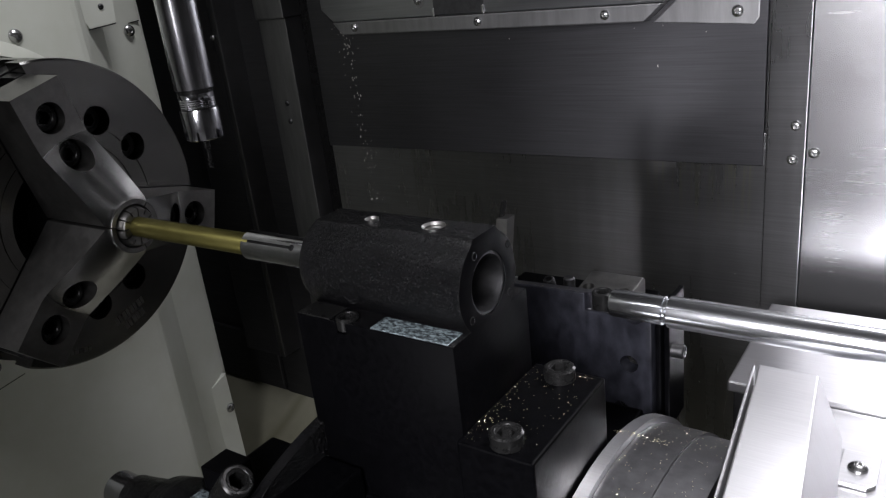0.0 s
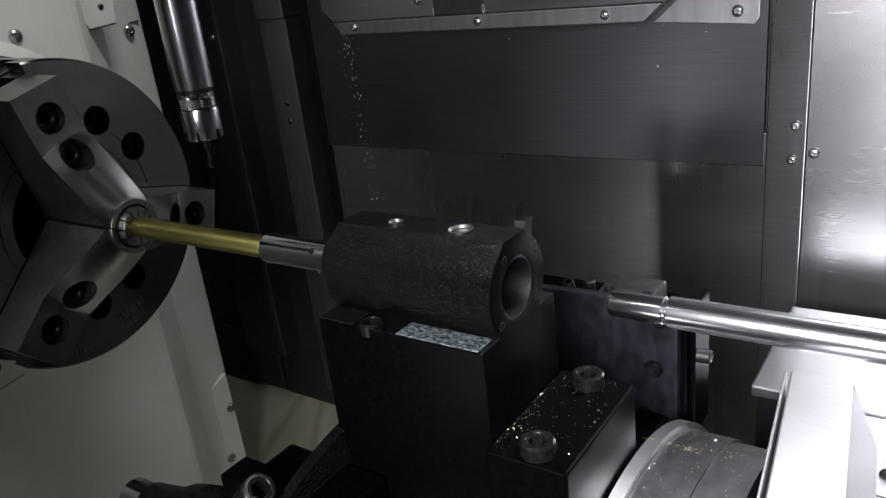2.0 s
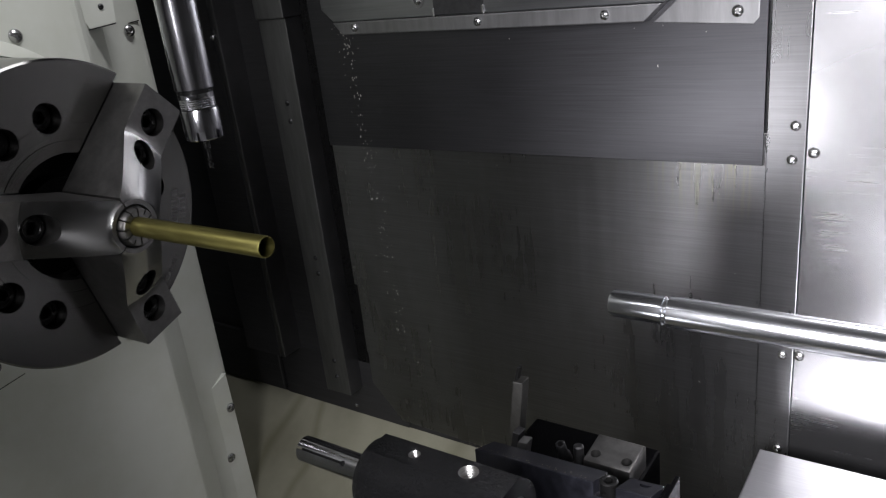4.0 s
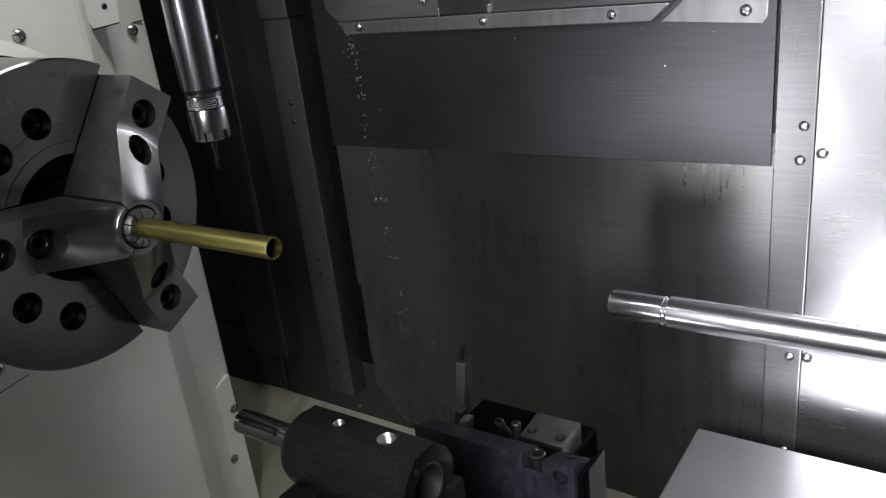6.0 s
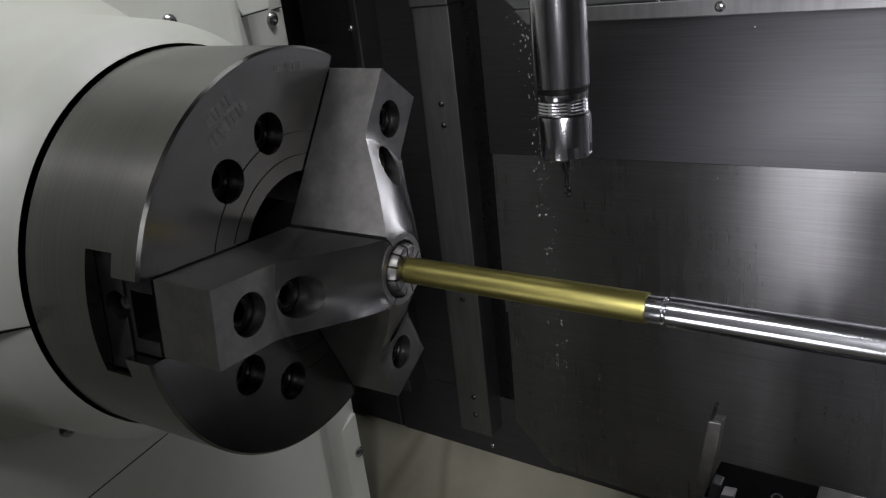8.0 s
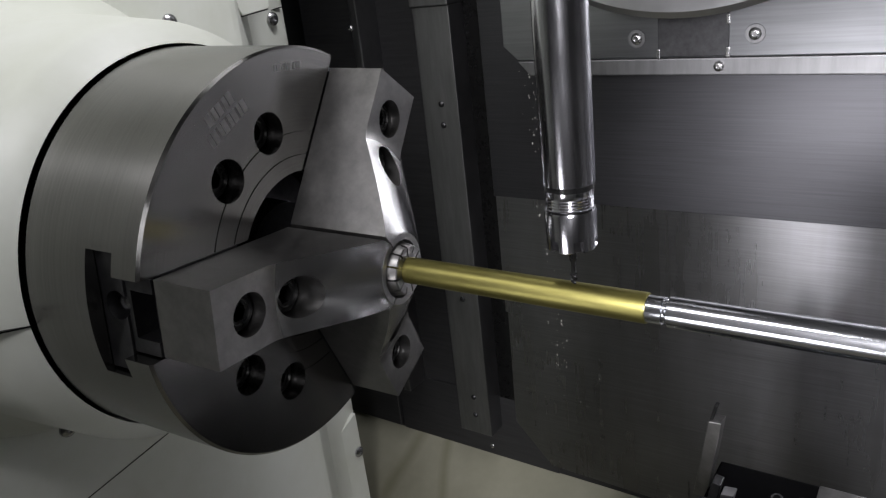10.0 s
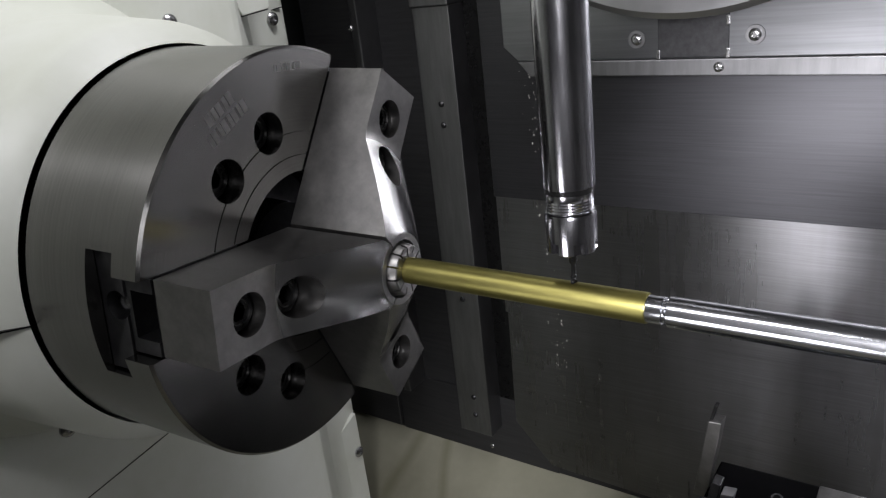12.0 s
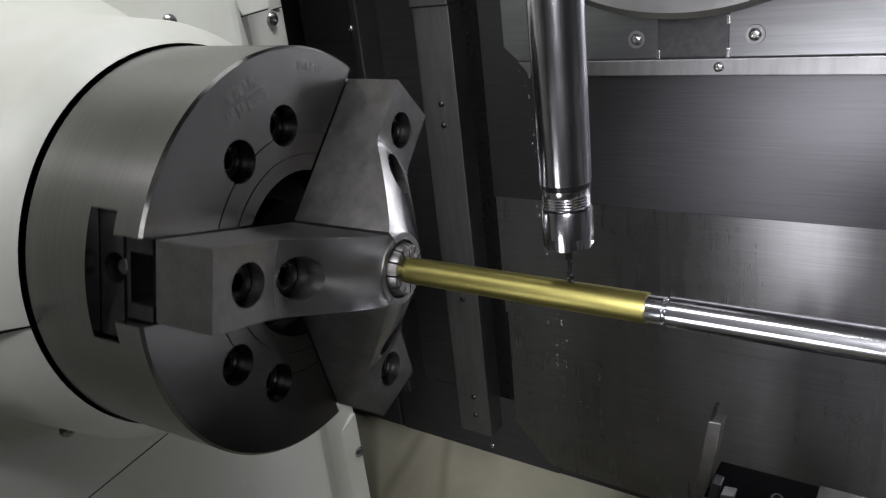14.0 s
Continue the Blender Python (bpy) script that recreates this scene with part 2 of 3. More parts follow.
def resharp(ob, angle=32):
    for p in ob.data.polygons:
        p.use_smooth = True
    ob.data.set_sharp_from_angle(angle=radians(angle))


def cap_screw(r, h, hexr, steps=28):
    """Socket-head screw: head along +x, top at x = 0, with a six-sided socket."""
    own = lathe([(-h, r), (-0.0008, r), (0, r - 0.0009), (0, hexr * 1.28), (-0.0005, hexr * 1.18)], steps, "X", closed=False)
    bmesh.ops.delete(own, geom=[f for f in own.faces if f.calc_center_median().x < -h * 0.9], context="FACES")
    n = 6
    ring = [own.verts.new((-0.0006, hexr * 1.2 * math.cos(2 * math.pi * i / 24), hexr * 1.2 * math.sin(2 * math.pi * i / 24))) for i in range(24)]
    hexa = []
    for i in range(24):
        t = 2 * math.pi * i / 24
        k = math.cos(math.pi / n) / math.cos((t % (2 * math.pi / n)) - math.pi / n)
        hexa.append((hexr * k * math.cos(t), hexr * k * math.sin(t)))
    top = [own.verts.new((-0.0008, *p)) for p in hexa]
    low = [own.verts.new((-h * 0.6, *p)) for p in hexa]
    for i in range(24):
        j = (i + 1) % 24
        own.faces.new((ring[i], ring[j], top[j], top[i]))
        own.faces.new((top[i], top[j], low[j], low[i]))
    own.faces.new(low)
    return own


def dome_screw(parent, at, r, material, facing="-Y", name="screw"):
    """Round-head screw with a small drive recess, facing the room."""
    own = lathe([(0, r), (r * 0.25, r * 0.95), (r * 0.5, r * 0.7), (r * 0.6, r * 0.42), (r * 0.3, r * 0.36), (r * 0.3, 0.00005)], 20, "X")
    turn = {"-Y": Matrix.Rotation(radians(-90), 4, "Z"), "+X": Matrix.Identity(4), "+Z": Matrix.Rotation(radians(-90), 4, "Y")}[facing]
    bmesh.ops.transform(own, matrix=Matrix.Translation(at) @ turn, verts=own.verts)
    return part(name, own, material, parent, smooth=True)


# ---- setting: enclosure ----
def wall(name, bm, material, label, smooth=False):
    ob = part(name, bm, material, None, label, smooth)
    return tagged(ob, label, "wall", kind="structure")


WY = 0.376               # face of the back wall
back = wall("wall_back", box(-0.60, 1.25, WY + 0.010, WY + 0.03, -0.75, 0.60), DARK_WALL, "dark steel sheet behind the way covers")
# fixed cover leaves of the back wall, each a little behind the one above
SPLASH_X = -0.071
LEAVES = ((-0.226, -0.02, 0.0035), (-0.324, -0.222, 0.0065), (-0.432, -0.320, 0.0095))
for z0, z1, dy in LEAVES:
    shape = [(-0.122 if z0 < -0.4 else -0.119, z1), (0.366, z1), (0.366, z0), (-0.119, z0)]
    if z0 < -0.4:                          # lowest leaf has a cut corner
        shape[3:] = [(-0.078, -0.420), (-0.122, -0.372)]
    leaf = part("cover_leaf", prism(shape, WY + dy - 0.0020, WY + dy, "Y", bevel=0.0005), STEEL_WALL, back)
    for v in leaf.data.vertices:           # each leaf leans out a little at its foot
        v.co.y -= (z1 - v.co.z) / (z1 - z0) * 0.0016
part("side_strip", box(0.3625, 0.3918, WY - 0.0030, WY + 0.006, -0.42, 0.60, 0.0008, 2), STEEL_WALL, back, "riveted brushed steel strip")
part("side_sheet", box(0.3922, 1.25, WY - 0.0016, WY + 0.006, -0.42, 0.60, 0.0006, 1), LIT_SIDE_SHEET, back, "brushed steel sheet, colour lightened for the strong light on it")
for x, z in ((0.384, -0.0123), (0.3825, -0.040), (0.383, -0.217), (0.383, -0.315)):
    dome_screw(back, (x, WY - 0.0030, z), 0.0042, SCREW)
for x, z in ((0.398, -0.034), (0.3965, -0.216)):
    dome_screw(back, (x, WY - 0.0016, z), 0.0045, SCREW)
# dried coolant splashes on the wall
splash = bmesh.new()
rng = random.Random(3)
for k in range(168):
    z = 0.09 - 0.42 * rng.random() ** 1.7
    x = SPLASH_X + (0.075 - z) * 0.05 + rng.gauss(0, 0.0060) if k < 150 else rng.uniform(-0.12, 0.35)
    y = WY - 0.0026 if z > -0.046 else WY + (-0.0002 if z > -0.226 else 0.002)
    r = rng.uniform(0.0002, 0.0008) if k < 150 else rng.uniform(0.0002, 0.0006)
    tall = rng.uniform(1.0, 2.2)
    rim = [splash.verts.new((x + r * rng.uniform(0.7, 1.2) * math.cos(i * 1.0472), y, z + tall * r * math.sin(i * 1.0472))) for i in range(6)]
    top = splash.verts.new((x, y - 0.0004, z))
    for i in range(6):
        splash.faces.new((rim[i], rim[(i + 1) % 6], top))
tagged(part("dried_splash", splash, SPLASH, back, "pale dried coolant splashes"), kind="stuff")
# upright post, black sheet as shade in its side gap, recess to the left
POST_TOP = 0.10
part("gap_sheet", box(-0.142, -0.112, WY + 0.0085, WY + 0.0098, -0.386, 0.60), BOLT_BLACK, back, "black sheet set in as the shade beside the post")
post = part("post", box(-0.186, -0.143, 0.360, WY + 0.012, -0.386, POST_TOP, 0.0010, 2), POST_STEEL, back, "grey steel guide post")
part("post_cap", box(-0.186, -0.141, 0.356, WY + 0.012, POST_TOP + 0.0005, 0.60, 0.0012, 2), POST_STEEL, back)
for z in (-0.337, -0.361, -0.190, -0.211, 0.0055, -0.016):
    dome_screw(back, (-0.1630, 0.360, z), 0.0032, STEEL_DARK)
part("rail", box(-0.262, -0.252, 0.354, WY + 0.012, -0.3487, 0.60, 0.0015, 2), POST_STEEL, back, "narrow vertical rail")
part("rail_panel", box(-0.335, -0.264, 0.358, WY + 0.012, -0.352, 0.60, 0.0015, 2), DARK_WALL, back)
part("sill", prism([(-0.296, -0.440), (-0.070, -0.440), (-0.070, -0.38), (-0.120, -0.345), (-0.296, -0.345)], 0.3843, WY + 0.0095, "Y", bevel=0.001), DARK_WALL, back, "dark sill under the posts")
part("sill_strip", box(-0.46, -0.297, 0.379, WY + 0.0095, -0.426, -0.34, 0.001, 1), DARK_WALL, back)
dome_screw(back, (-0.262, 0.353, 0.085), 0.004, SCREW)
dome_screw(back, (-0.1600, 0.3842, -0.4190), 0.0032, SCREW)

chute = wall("floor_chute", prism([(WY + 0.009, -0.4300), (WY + 0.009, -0.745), (-0.74, -0.745), (-0.74, -0.70), (-0.1, -0.66), (0.20, -0.56), (0.34, -0.464)], -0.60, 1.25, "X"), CHUTE,
             "cream painted chip chute, stained with coolant")
tagged(chute, category="floor")
# side wall, roof and door are unseen, added to close in the light
wall("wall_right", box(1.25, 1.27, -0.76, WY + 0.03, -0.75, 0.60), UNSEEN_WALL, "plain grey side wall added out of view")
wall("ceiling", box(-0.60, 1.27, -0.76, WY + 0.03, 0.60, 0.62), UNSEEN_WALL, "plain grey roof added out of view")
front = wall("wall_front", box(-0.60, 0.40, -0.76, -0.74, -0.75, 0.60), UNSEEN_WALL, "grey door wall added out of view, with a window opening")
part("door_panel", box(0.96, 1.25, -0.76, -0.74, -0.75, 0.60), UNSEEN_WALL, front)
part("door_panel", box(0.40, 0.96, -0.76, -0.74, 0.50, 0.60), UNSEEN_WALL, front)
part("door_panel", box(0.40, 0.96, -0.76, -0.74, -0.75, 0.12), UNSEEN_WALL, front)

# headstock: cream casting with chamfered edge, round nose ring
HX = -0.205
headstock = wall("wall_headstock", prism([(-0.76, HX), (0.158, HX), (0.205, HX - 0.042), (0.262, HX - 0.055), (0.262, HX - 0.40), (-0.76, HX - 0.40)], -0.75, 0.60, "Z", bevel=0.006), CREAM,
                 "cream painted headstock casting behind the chuck")
for v in headstock.data.vertices:          # polygon was given as (y, x)
    v.co = Vector((v.co.y, v.co.x, v.co.z))
headstock.data.flip_normals()
ring = [(-0.215, 0.150), (-0.200, 0.1300), (-0.188, 0.1260), (-0.130, 0.1225), (-0.0960, 0.1200), (-0.0888, 0.1182), (-0.0772, 0.1086), (-0.0762, 0.1074), (-0.120, 0.1074)]
for o in (part("nose_ring", lathe(ring, 128, "X", closed=False), CREAM, headstock, "cream ring round the spindle nose", smooth=True),
          part("spindle_nose", lathe([(-0.21, 0.1), (-0.0755, 0.1)], 64, "X"), BOLT_BLACK, headstock, smooth=True)):
    o.matrix_basis = pose(*CHUCK_AT, 0, *CHUCK_TILT)
for at in ((HX, -0.0603, -0.130), (HX, -0.012, -0.1587), (HX, 0.094, 0.1187), (HX, 0.118, -0.185)):
    dome_screw(headstock, at, 0.0062, SCREW, "+X")
for at in ((-0.252, 0.2379, 0.1074), (-0.2525, 0.2500, -0.3684), (-0.2525, 0.2330, -0.435)):
    dome_screw(headstock, at, 0.0062, SCREW, "+X")
part("cover_plate", prism([(0.1435, 0.3000), (0.1555, 0.1440), (0.1714, 0.1153), (0.2013, 0.1181), (0.2178, 0.3000)], HX - 0.06, HX - 0.009, "X", bevel=0.0008), CREAM, headstock, "raised cream cover plate")
part("cover_gap", prism([(0.1423, 0.2988), (0.1543, 0.1428), (0.1714, 0.1141), (0.2021, 0.1169), (0.2186, 0.2988)], HX - 0.06, HX - 0.012, "X"), STEEL_DARK, headstock)
dome_screw(headstock, (HX - 0.009, 0.1881, 0.1346), 0.0030, STEEL_DARK, "+X")
# split line across the nose ring
split = part("ring_joint", box(-0.20, -0.0764, -0.1275, -0.1072, -0.0004, 0.0004), BOLT_BLACK, headstock)
for v in split.data.vertices:              # follows the ring's sloping front
    if v.co.x > -0.1:
        v.co.x = -0.0752 - (abs(v.co.y) - 0.1072) * 0.95
split.matrix_basis = pose(*CHUCK_AT, 2.4, *CHUCK_TILT)
# joints between the casting's sheets
for y0, z0, y1, z1, x in ((-0.30, -0.06, -0.045, -0.040, HX), (-0.25, -0.2133, 0.011, -0.1769, HX), (0.214, 0.1120, 0.255, 0.1160, HX - 0.0505)):
    n = Vector((z0 - z1, y1 - y0)).normalized() * 0.0004
    part("joint", prism([(y0 - n.x, z0 - n.y), (y1 - n.x, z1 - n.y), (y1 + n.x, z1 + n.y), (y0 + n.x, z0 + n.y)], x - 0.003, x + 0.0003, "X"), BOLT_BLACK, headstock)
part("edge_plate", prism([(0.214, -0.335), (0.255, -0.320), (0.258, -0.60), (0.238, -0.60)], HX - 0.053, HX - 0.0475, "X", bevel=0.0008), CREAM, headstock)


# ---- chuck ----
def sector(a0, a1, r0, r1, half, x0, x1):
    """A piece of a disc between two slots that have parallel sides, half wide."""
    pts = []
    for r, flip in ((r1, False), (r0, True)):
        b0, b1 = a0 + math.asin(half / r), a1 - math.asin(half / r)
        arc = [(r * math.cos(b0 + (b1 - b0) * i / 24), r * math.sin(b0 + (b1 - b0) * i / 24)) for i in range(25)]
        pts += arc[::-1] if flip else arc
    return prism(pts, x0, x1, "X")


def chuck_jaw(name, parent):
    """Jaw along +y: flat outer end with two bolts, inner end turned to a cone."""
    own = bmesh.new()
    half, end, flat, nose, r_nose, r_in = 0.0176, 0.0969, 0.0325, 0.0605, 0.0178, 0.0146
    rows, nl = [], 16
    rhos = [r_in, r_nose, 0.0185, 0.021, 0.025, 0.03, 0.035, 0.04, 0.044, 0.047, 0.050, 0.053, 0.056, 0.058, 0.060, 0.062, 0.064, 0.066, 0.068, 0.070, 0.073, 0.078, 0.085, end]
    for rho in rhos:
        lim = min(radians(58.6), math.asin(min(1, half / rho)))
        k = min(1, max(0, (rho - 0.066) / 0.012))
        row = []
        for i in range(nl + 1):
            a = -lim + 2 * lim * i / nl
            u, v = rho * math.cos(a), rho * math.sin(a)
            if k > 0:
                u, v = u * (1 - k) + rho * k, v * (1 - k) + (-half + 2 * half * i / nl) * k
            d = math.hypot(u, v)
            x = nose if d < r_nose + 1e-5 else nose - 0.0004 - (d - r_nose) * 0.605
            h = max(0.0, 1 - abs(x - flat) / 0.003)          # small fillet where the cone runs out
            x = max(flat, x) + 0.00075 * h * h
            row.append((x, u, v))
        rows.append(row)
    top = [[own.verts.new(p) for p in row] for row in rows]
    low = [[own.verts.new((0.0006, p[1], p[2])) for p in row] for row in rows]
    nr = len(rows)
    for r in range(nr - 1):
        for i in range(nl):
            own.faces.new((top[r][i], top[r][i + 1], top[r + 1][i + 1], top[r + 1][i]))
            own.faces.new((low[r][i], low[r + 1][i], low[r + 1][i + 1], low[r][i + 1]))
    for r in range(nr - 1):
        own.faces.new((top[r][0], top[r + 1][0], low[r + 1][0], low[r][0]))
        own.faces.new((top[r][nl], low[r][nl], low[r + 1][nl], top[r + 1][nl]))
    for i in range(nl):
        own.faces.new((top[0][i], low[0][i], low[0][i + 1], top[0][i + 1]))
        own.faces.new((top[-1][i], top[-1][i + 1], low[-1][i + 1], low[-1][i]))
    ob = part(name, own, STEEL_JAW, None, "ground steel jaw with a turned conical tip")
    for r in (0.0768, 0.0515):
        cut(ob, lathe([(0.018, 0.0098), (0.09, 0.0098)], 40, "X", (0, r, 0)))
    resharp(ob, 40)
    ob.data.materials.append(STEEL_CONE)
    for f in ob.data.polygons:             # turned tip, ground sides
        if 0.25 < f.normal.x < 0.97 and f.center.x > flat + 0.0012:
            f.material_index = 1
    ob.parent = parent
    for r in (0.0768, 0.0515):
        bolt = cap_screw(0.0089, 0.010, 0.0046)
        bmesh.ops.translate(bolt, vec=(0.0265 if r > 0.06 else 0.0310, r, 0), verts=bolt.verts)
        part("jaw_bolt", bolt, BOLT_BLACK, ob, "black socket-head bolt", smooth=True)
    return ob


def build_chuck():
    base = thing("lathe_chuck", "three-jaw steel lathe chuck with bolted soft jaws on the spindle", "lathe chuck")
    body = part("chuck_body", lathe([(-0.0746, 0.1043), (-0.0731, 0.1058), (-0.0013, 0.1058), (0, 0.1045), (0, 0.0440), (-0.030, 0.0440), (-0.030, 0.002)], 160, "X"),
                STEEL_TURNED, None, "turned steel chuck body", smooth=True)
    for k in range(3):                     # stepped slots: narrow at the face, wide behind
        for own in (box(-0.0168, 0.02, 0.030, 0.13, -0.0186, 0.0186), box(-0.0325, -0.0160, 0.055, 0.13, -0.0285, 0.0285)):
            bmesh.ops.rotate(own, cent=(0, 0, 0), matrix=Matrix.Rotation(radians(120 * k), 3, "X"), verts=own.verts)
            cut(body, own)
    for r in (0.0520, 0.0638):
        cut(body, lathe([(-0.0007, r), (0.01, r), (0.01, r + 0.0008), (-0.0007, r + 0.0008)], 96, "X", closed=False))
    for k in range(3):
        for da in (-14.6, 14.6):
            a = radians(120 * k + 60 + da)
            cut(body, lathe([(-0.02, 0.0103), (0.02, 0.0103)], 36, "X", (0, 0.0684 * math.cos(a), 0.0684 * math.sin(a))))
            bolt = cap_screw(0.0090, 0.010, 0.0048)
            bmesh.ops.translate(bolt, vec=(-0.0085, 0.0684 * math.cos(a), 0.0684 * math.sin(a)), verts=bolt.verts)
            part("mounting_bolt", bolt, BOLT_BLACK, base, "black socket-head bolt", smooth=True)
    resharp(body, 30)
    body.parent = base
    # hub in the recess between the jaws, with small screws
    hub = part("hub", lathe([(-0.0298, 0.0435), (-0.0260, 0.0435), (-0.0260, 0.0270), (-0.012, 0.0260), (-0.012, 0.001)], 64, "X"), STEEL_DARK, base, smooth=True)
    for k in range(3):
        a = radians(120 * k + 60)
        s = cap_screw(0.0048, 0.005, 0.0026, 20)
        bmesh.ops.translate(s, vec=(-0.0220, 0.0352 * math.cos(a), 0.0352 * math.sin(a)), verts=s.verts)
        part("hub_screw", s, BOLT_BLACK, hub, smooth=True)
    # engraved maker's plate and number drawn as plain bars
    for r, a, n, w, h in ((0.0945, -59.0, 5, 0.0040, 0.0058), (0.0865, -59.0, 8, 0.0037, 0.0062), (0.0960, -89, 6, 0.0036, 0.0036)):
        for k in range(n):
            own = box(-0.0004, 0.00012, r - h / 2, r + h / 2, (k - n / 2) * w, (k - n / 2) * w + w * (0.55 if k % 2 else 0.8))
            bmesh.ops.rotate(own, cent=(0, 0, 0), matrix=Matrix.Rotation(radians(a), 3, "X"), verts=own.verts)
            part("engraved_bar", own, STEEL_JAW, base)
    first = chuck_jaw("jaw", base)
    master = prism([(0.057, -0.0275), (0.057, 0.0275), (0.0985, 0.0275), (0.0985, -0.0275)], -0.0322, -0.0172, "X", bevel=0.0008)
    master = prism([(0.046, -0.0180), (0.046, 0.0180), (0.0975, 0.0180), (0.0975, -0.0180)], -0.0170, -0.0006, "X", master, bevel=0.0008)
    m0 = part("master_jaw", master, STEEL_DARK, None, "dark master jaw in its slot")
    cut(m0, lathe([(0.080, 0.0068), (0.12, 0.0068)], 28, "Y", (-0.0225, 0, -0.003)))
    cut(m0, box(-0.014, 0.003, 0.086, 0.12, -0.011, 0.011))
    resharp(m0, 30)
    m0.parent = base
    part("grub_screw", lathe([(0.080, 0.0040), (0.0935, 0.0040), (0.0945, 0.0030)], 20, "Y", (-0.0225, 0, -0.003)), SCREW, m0, "bright screw end", smooth=True)
    for k in (1, 2):
        for o in (m0, first):
            c = o.copy()
            scene.collection.objects.link(c)
            c.matrix_basis = Matrix.Rotation(radians(120 * k), 4, "X")
            for ch in o.children:
                cc = ch.copy()
                scene.collection.objects.link(cc)
                cc.parent = c
    # collet held in the jaw tips
    col = part("collet", lathe([(0.0, 0.0141), (0.0560, 0.0141), (0.0642, 0.0122), (0.0648, 0.0116), (0.0648, 0.0066), (0.0, 0.0066)], 72, "X", closed=False), STEEL_JAW, None, "slotted steel collet")
    slits = None
    for k in range(12):
        own = box(0.045, 0.07, 0.0060 if k % 2 else 0.0085, 0.02, -0.00045, 0.00045)
        bmesh.ops.rotate(own, cent=(0, 0, 0), matrix=Matrix.Rotation(radians(30 * k + 8), 3, "X"), verts=own.verts)
        slits = join(slits, own) if slits else own
    cut(col, slits)
    resharp(col, 30)
    col.parent = base
    return base


chuck = build_chuck()

# ---- work piece, rod ----
tube = tagged(part("brass_tube", lathe([(0.0, 0.0064), (0.1807, 0.0064), (0.1813, 0.0061), (0.1813, 0.0057), (0.0, 0.0057)], 64, "X", closed=False), BRASS, smooth=True),
              "plain brass tube held in the chuck's collet", "brass tube")
rod = thing("mandrel_rod", "polished steel rod with a stepped plug end", "steel rod")
part("plug", lathe([(0.3849, 0.0052), (0.3858, 0.0057), (0.4065, 0.0057), (0.4068, 0.0050), (0.4080, 0.0050)], 48, "X"), CHROME, rod, smooth=True)
part("shaft", lathe([(0.4080, 0.0055), (0.4088, 0.0063), (1.245, 0.0063)], 48, "X"), CHROME, rod, smooth=True)


# ---- milling spindle with end mill ----
def build_spindle():
    base = thing("milling_spindle", "vertical steel tool holder with a slotted nut and slim end mill", "milling tool")
    x = 0.1495
    part("holder", lathe([(0.0870, 0.0096), (0.0875, 0.0104), (0.30, 0.0109), (0.62, 0.0112)], 64, "Z", (x, 0, 0)), HOLDER, base, smooth=True)
    part("groove", lathe([(0.0850, 0.0096), (0.0872, 0.0096)], 48, "Z", (x, 0, 0)), BOLT_BLACK, base, "dark relief groove", smooth=True)
    thread = [(0.0772, 0.0094)]
    for i in range(4):
        thread += [(0.0780 + i * 0.0012, 0.0097), (0.0786 + i * 0.0012, 0.0094)]
    part("thread", lathe(thread + [(0.0832, 0.0097), (0.0851, 0.0097)], 48, "Z", (x, 0, 0)), HOLDER, base, "fine steel thread", smooth=True)
    part("nut_gap", lathe([(0.0766, 0.0092), (0.0773, 0.0092)], 48, "Z", (x, 0, 0)), BOLT_BLACK, base, smooth=True)
    nut = part("collet_nut", lathe([(0.0598, 0.0092), (0.0606, 0.0102), (0.0755, 0.0105), (0.0767, 0.0101)], 64, "Z", (x, 0, 0)), HOLDER, None, "steel collet nut with slots", smooth=True)
    slots = None
    for k in range(6):
        own = box(0.0072, 0.02, -0.0022, 0.0022, 0.055, 0.0652)
        bmesh.ops.rotate(own, cent=(0, 0, 0), matrix=Matrix.Rotation(radians(60 * k + 12), 3, "Z"), verts=own.verts)
        bmesh.ops.translate(own, vec=(x, 0, 0), verts=own.verts)
        slots = join(slots, own) if slots else own
    cut(nut, slots)
    resharp(nut, 30)
    nut.parent = base
    mill = lathe([(0.060, 0.0018), (0.0545, 0.0018), (0.0532, 0.0010), (0.0485, 0.0010), (0.0480, 0.0015)], 24, "Z", (x, 0, 0))
    turns, n = 22, 8
    rings = []
    for i in range(turns + 1):
        z = 0.0482 - 0.0052 * i / turns
        rings.append([mill.verts.new((x + (0.0015 if j % 4 < 2 else 0.0008) * math.cos(2 * math.pi * j / n + i * 0.28),
                                      (0.0015 if j % 4 < 2 else 0.0008) * math.sin(2 * math.pi * j / n + i * 0.28), z)) for j in range(n)])
    for a, b in zip(rings, rings[1:]):
        for j in range(n):
            mill.faces.new((a[j], a[(j + 1) % n], b[(j + 1) % n], b[j]))
    mill.faces.new(rings[-1])
    part("end_mill", mill, BOLT_BLACK, base, "dark carbide end mill", smooth=True)
    return base


spindle = build_spindle()


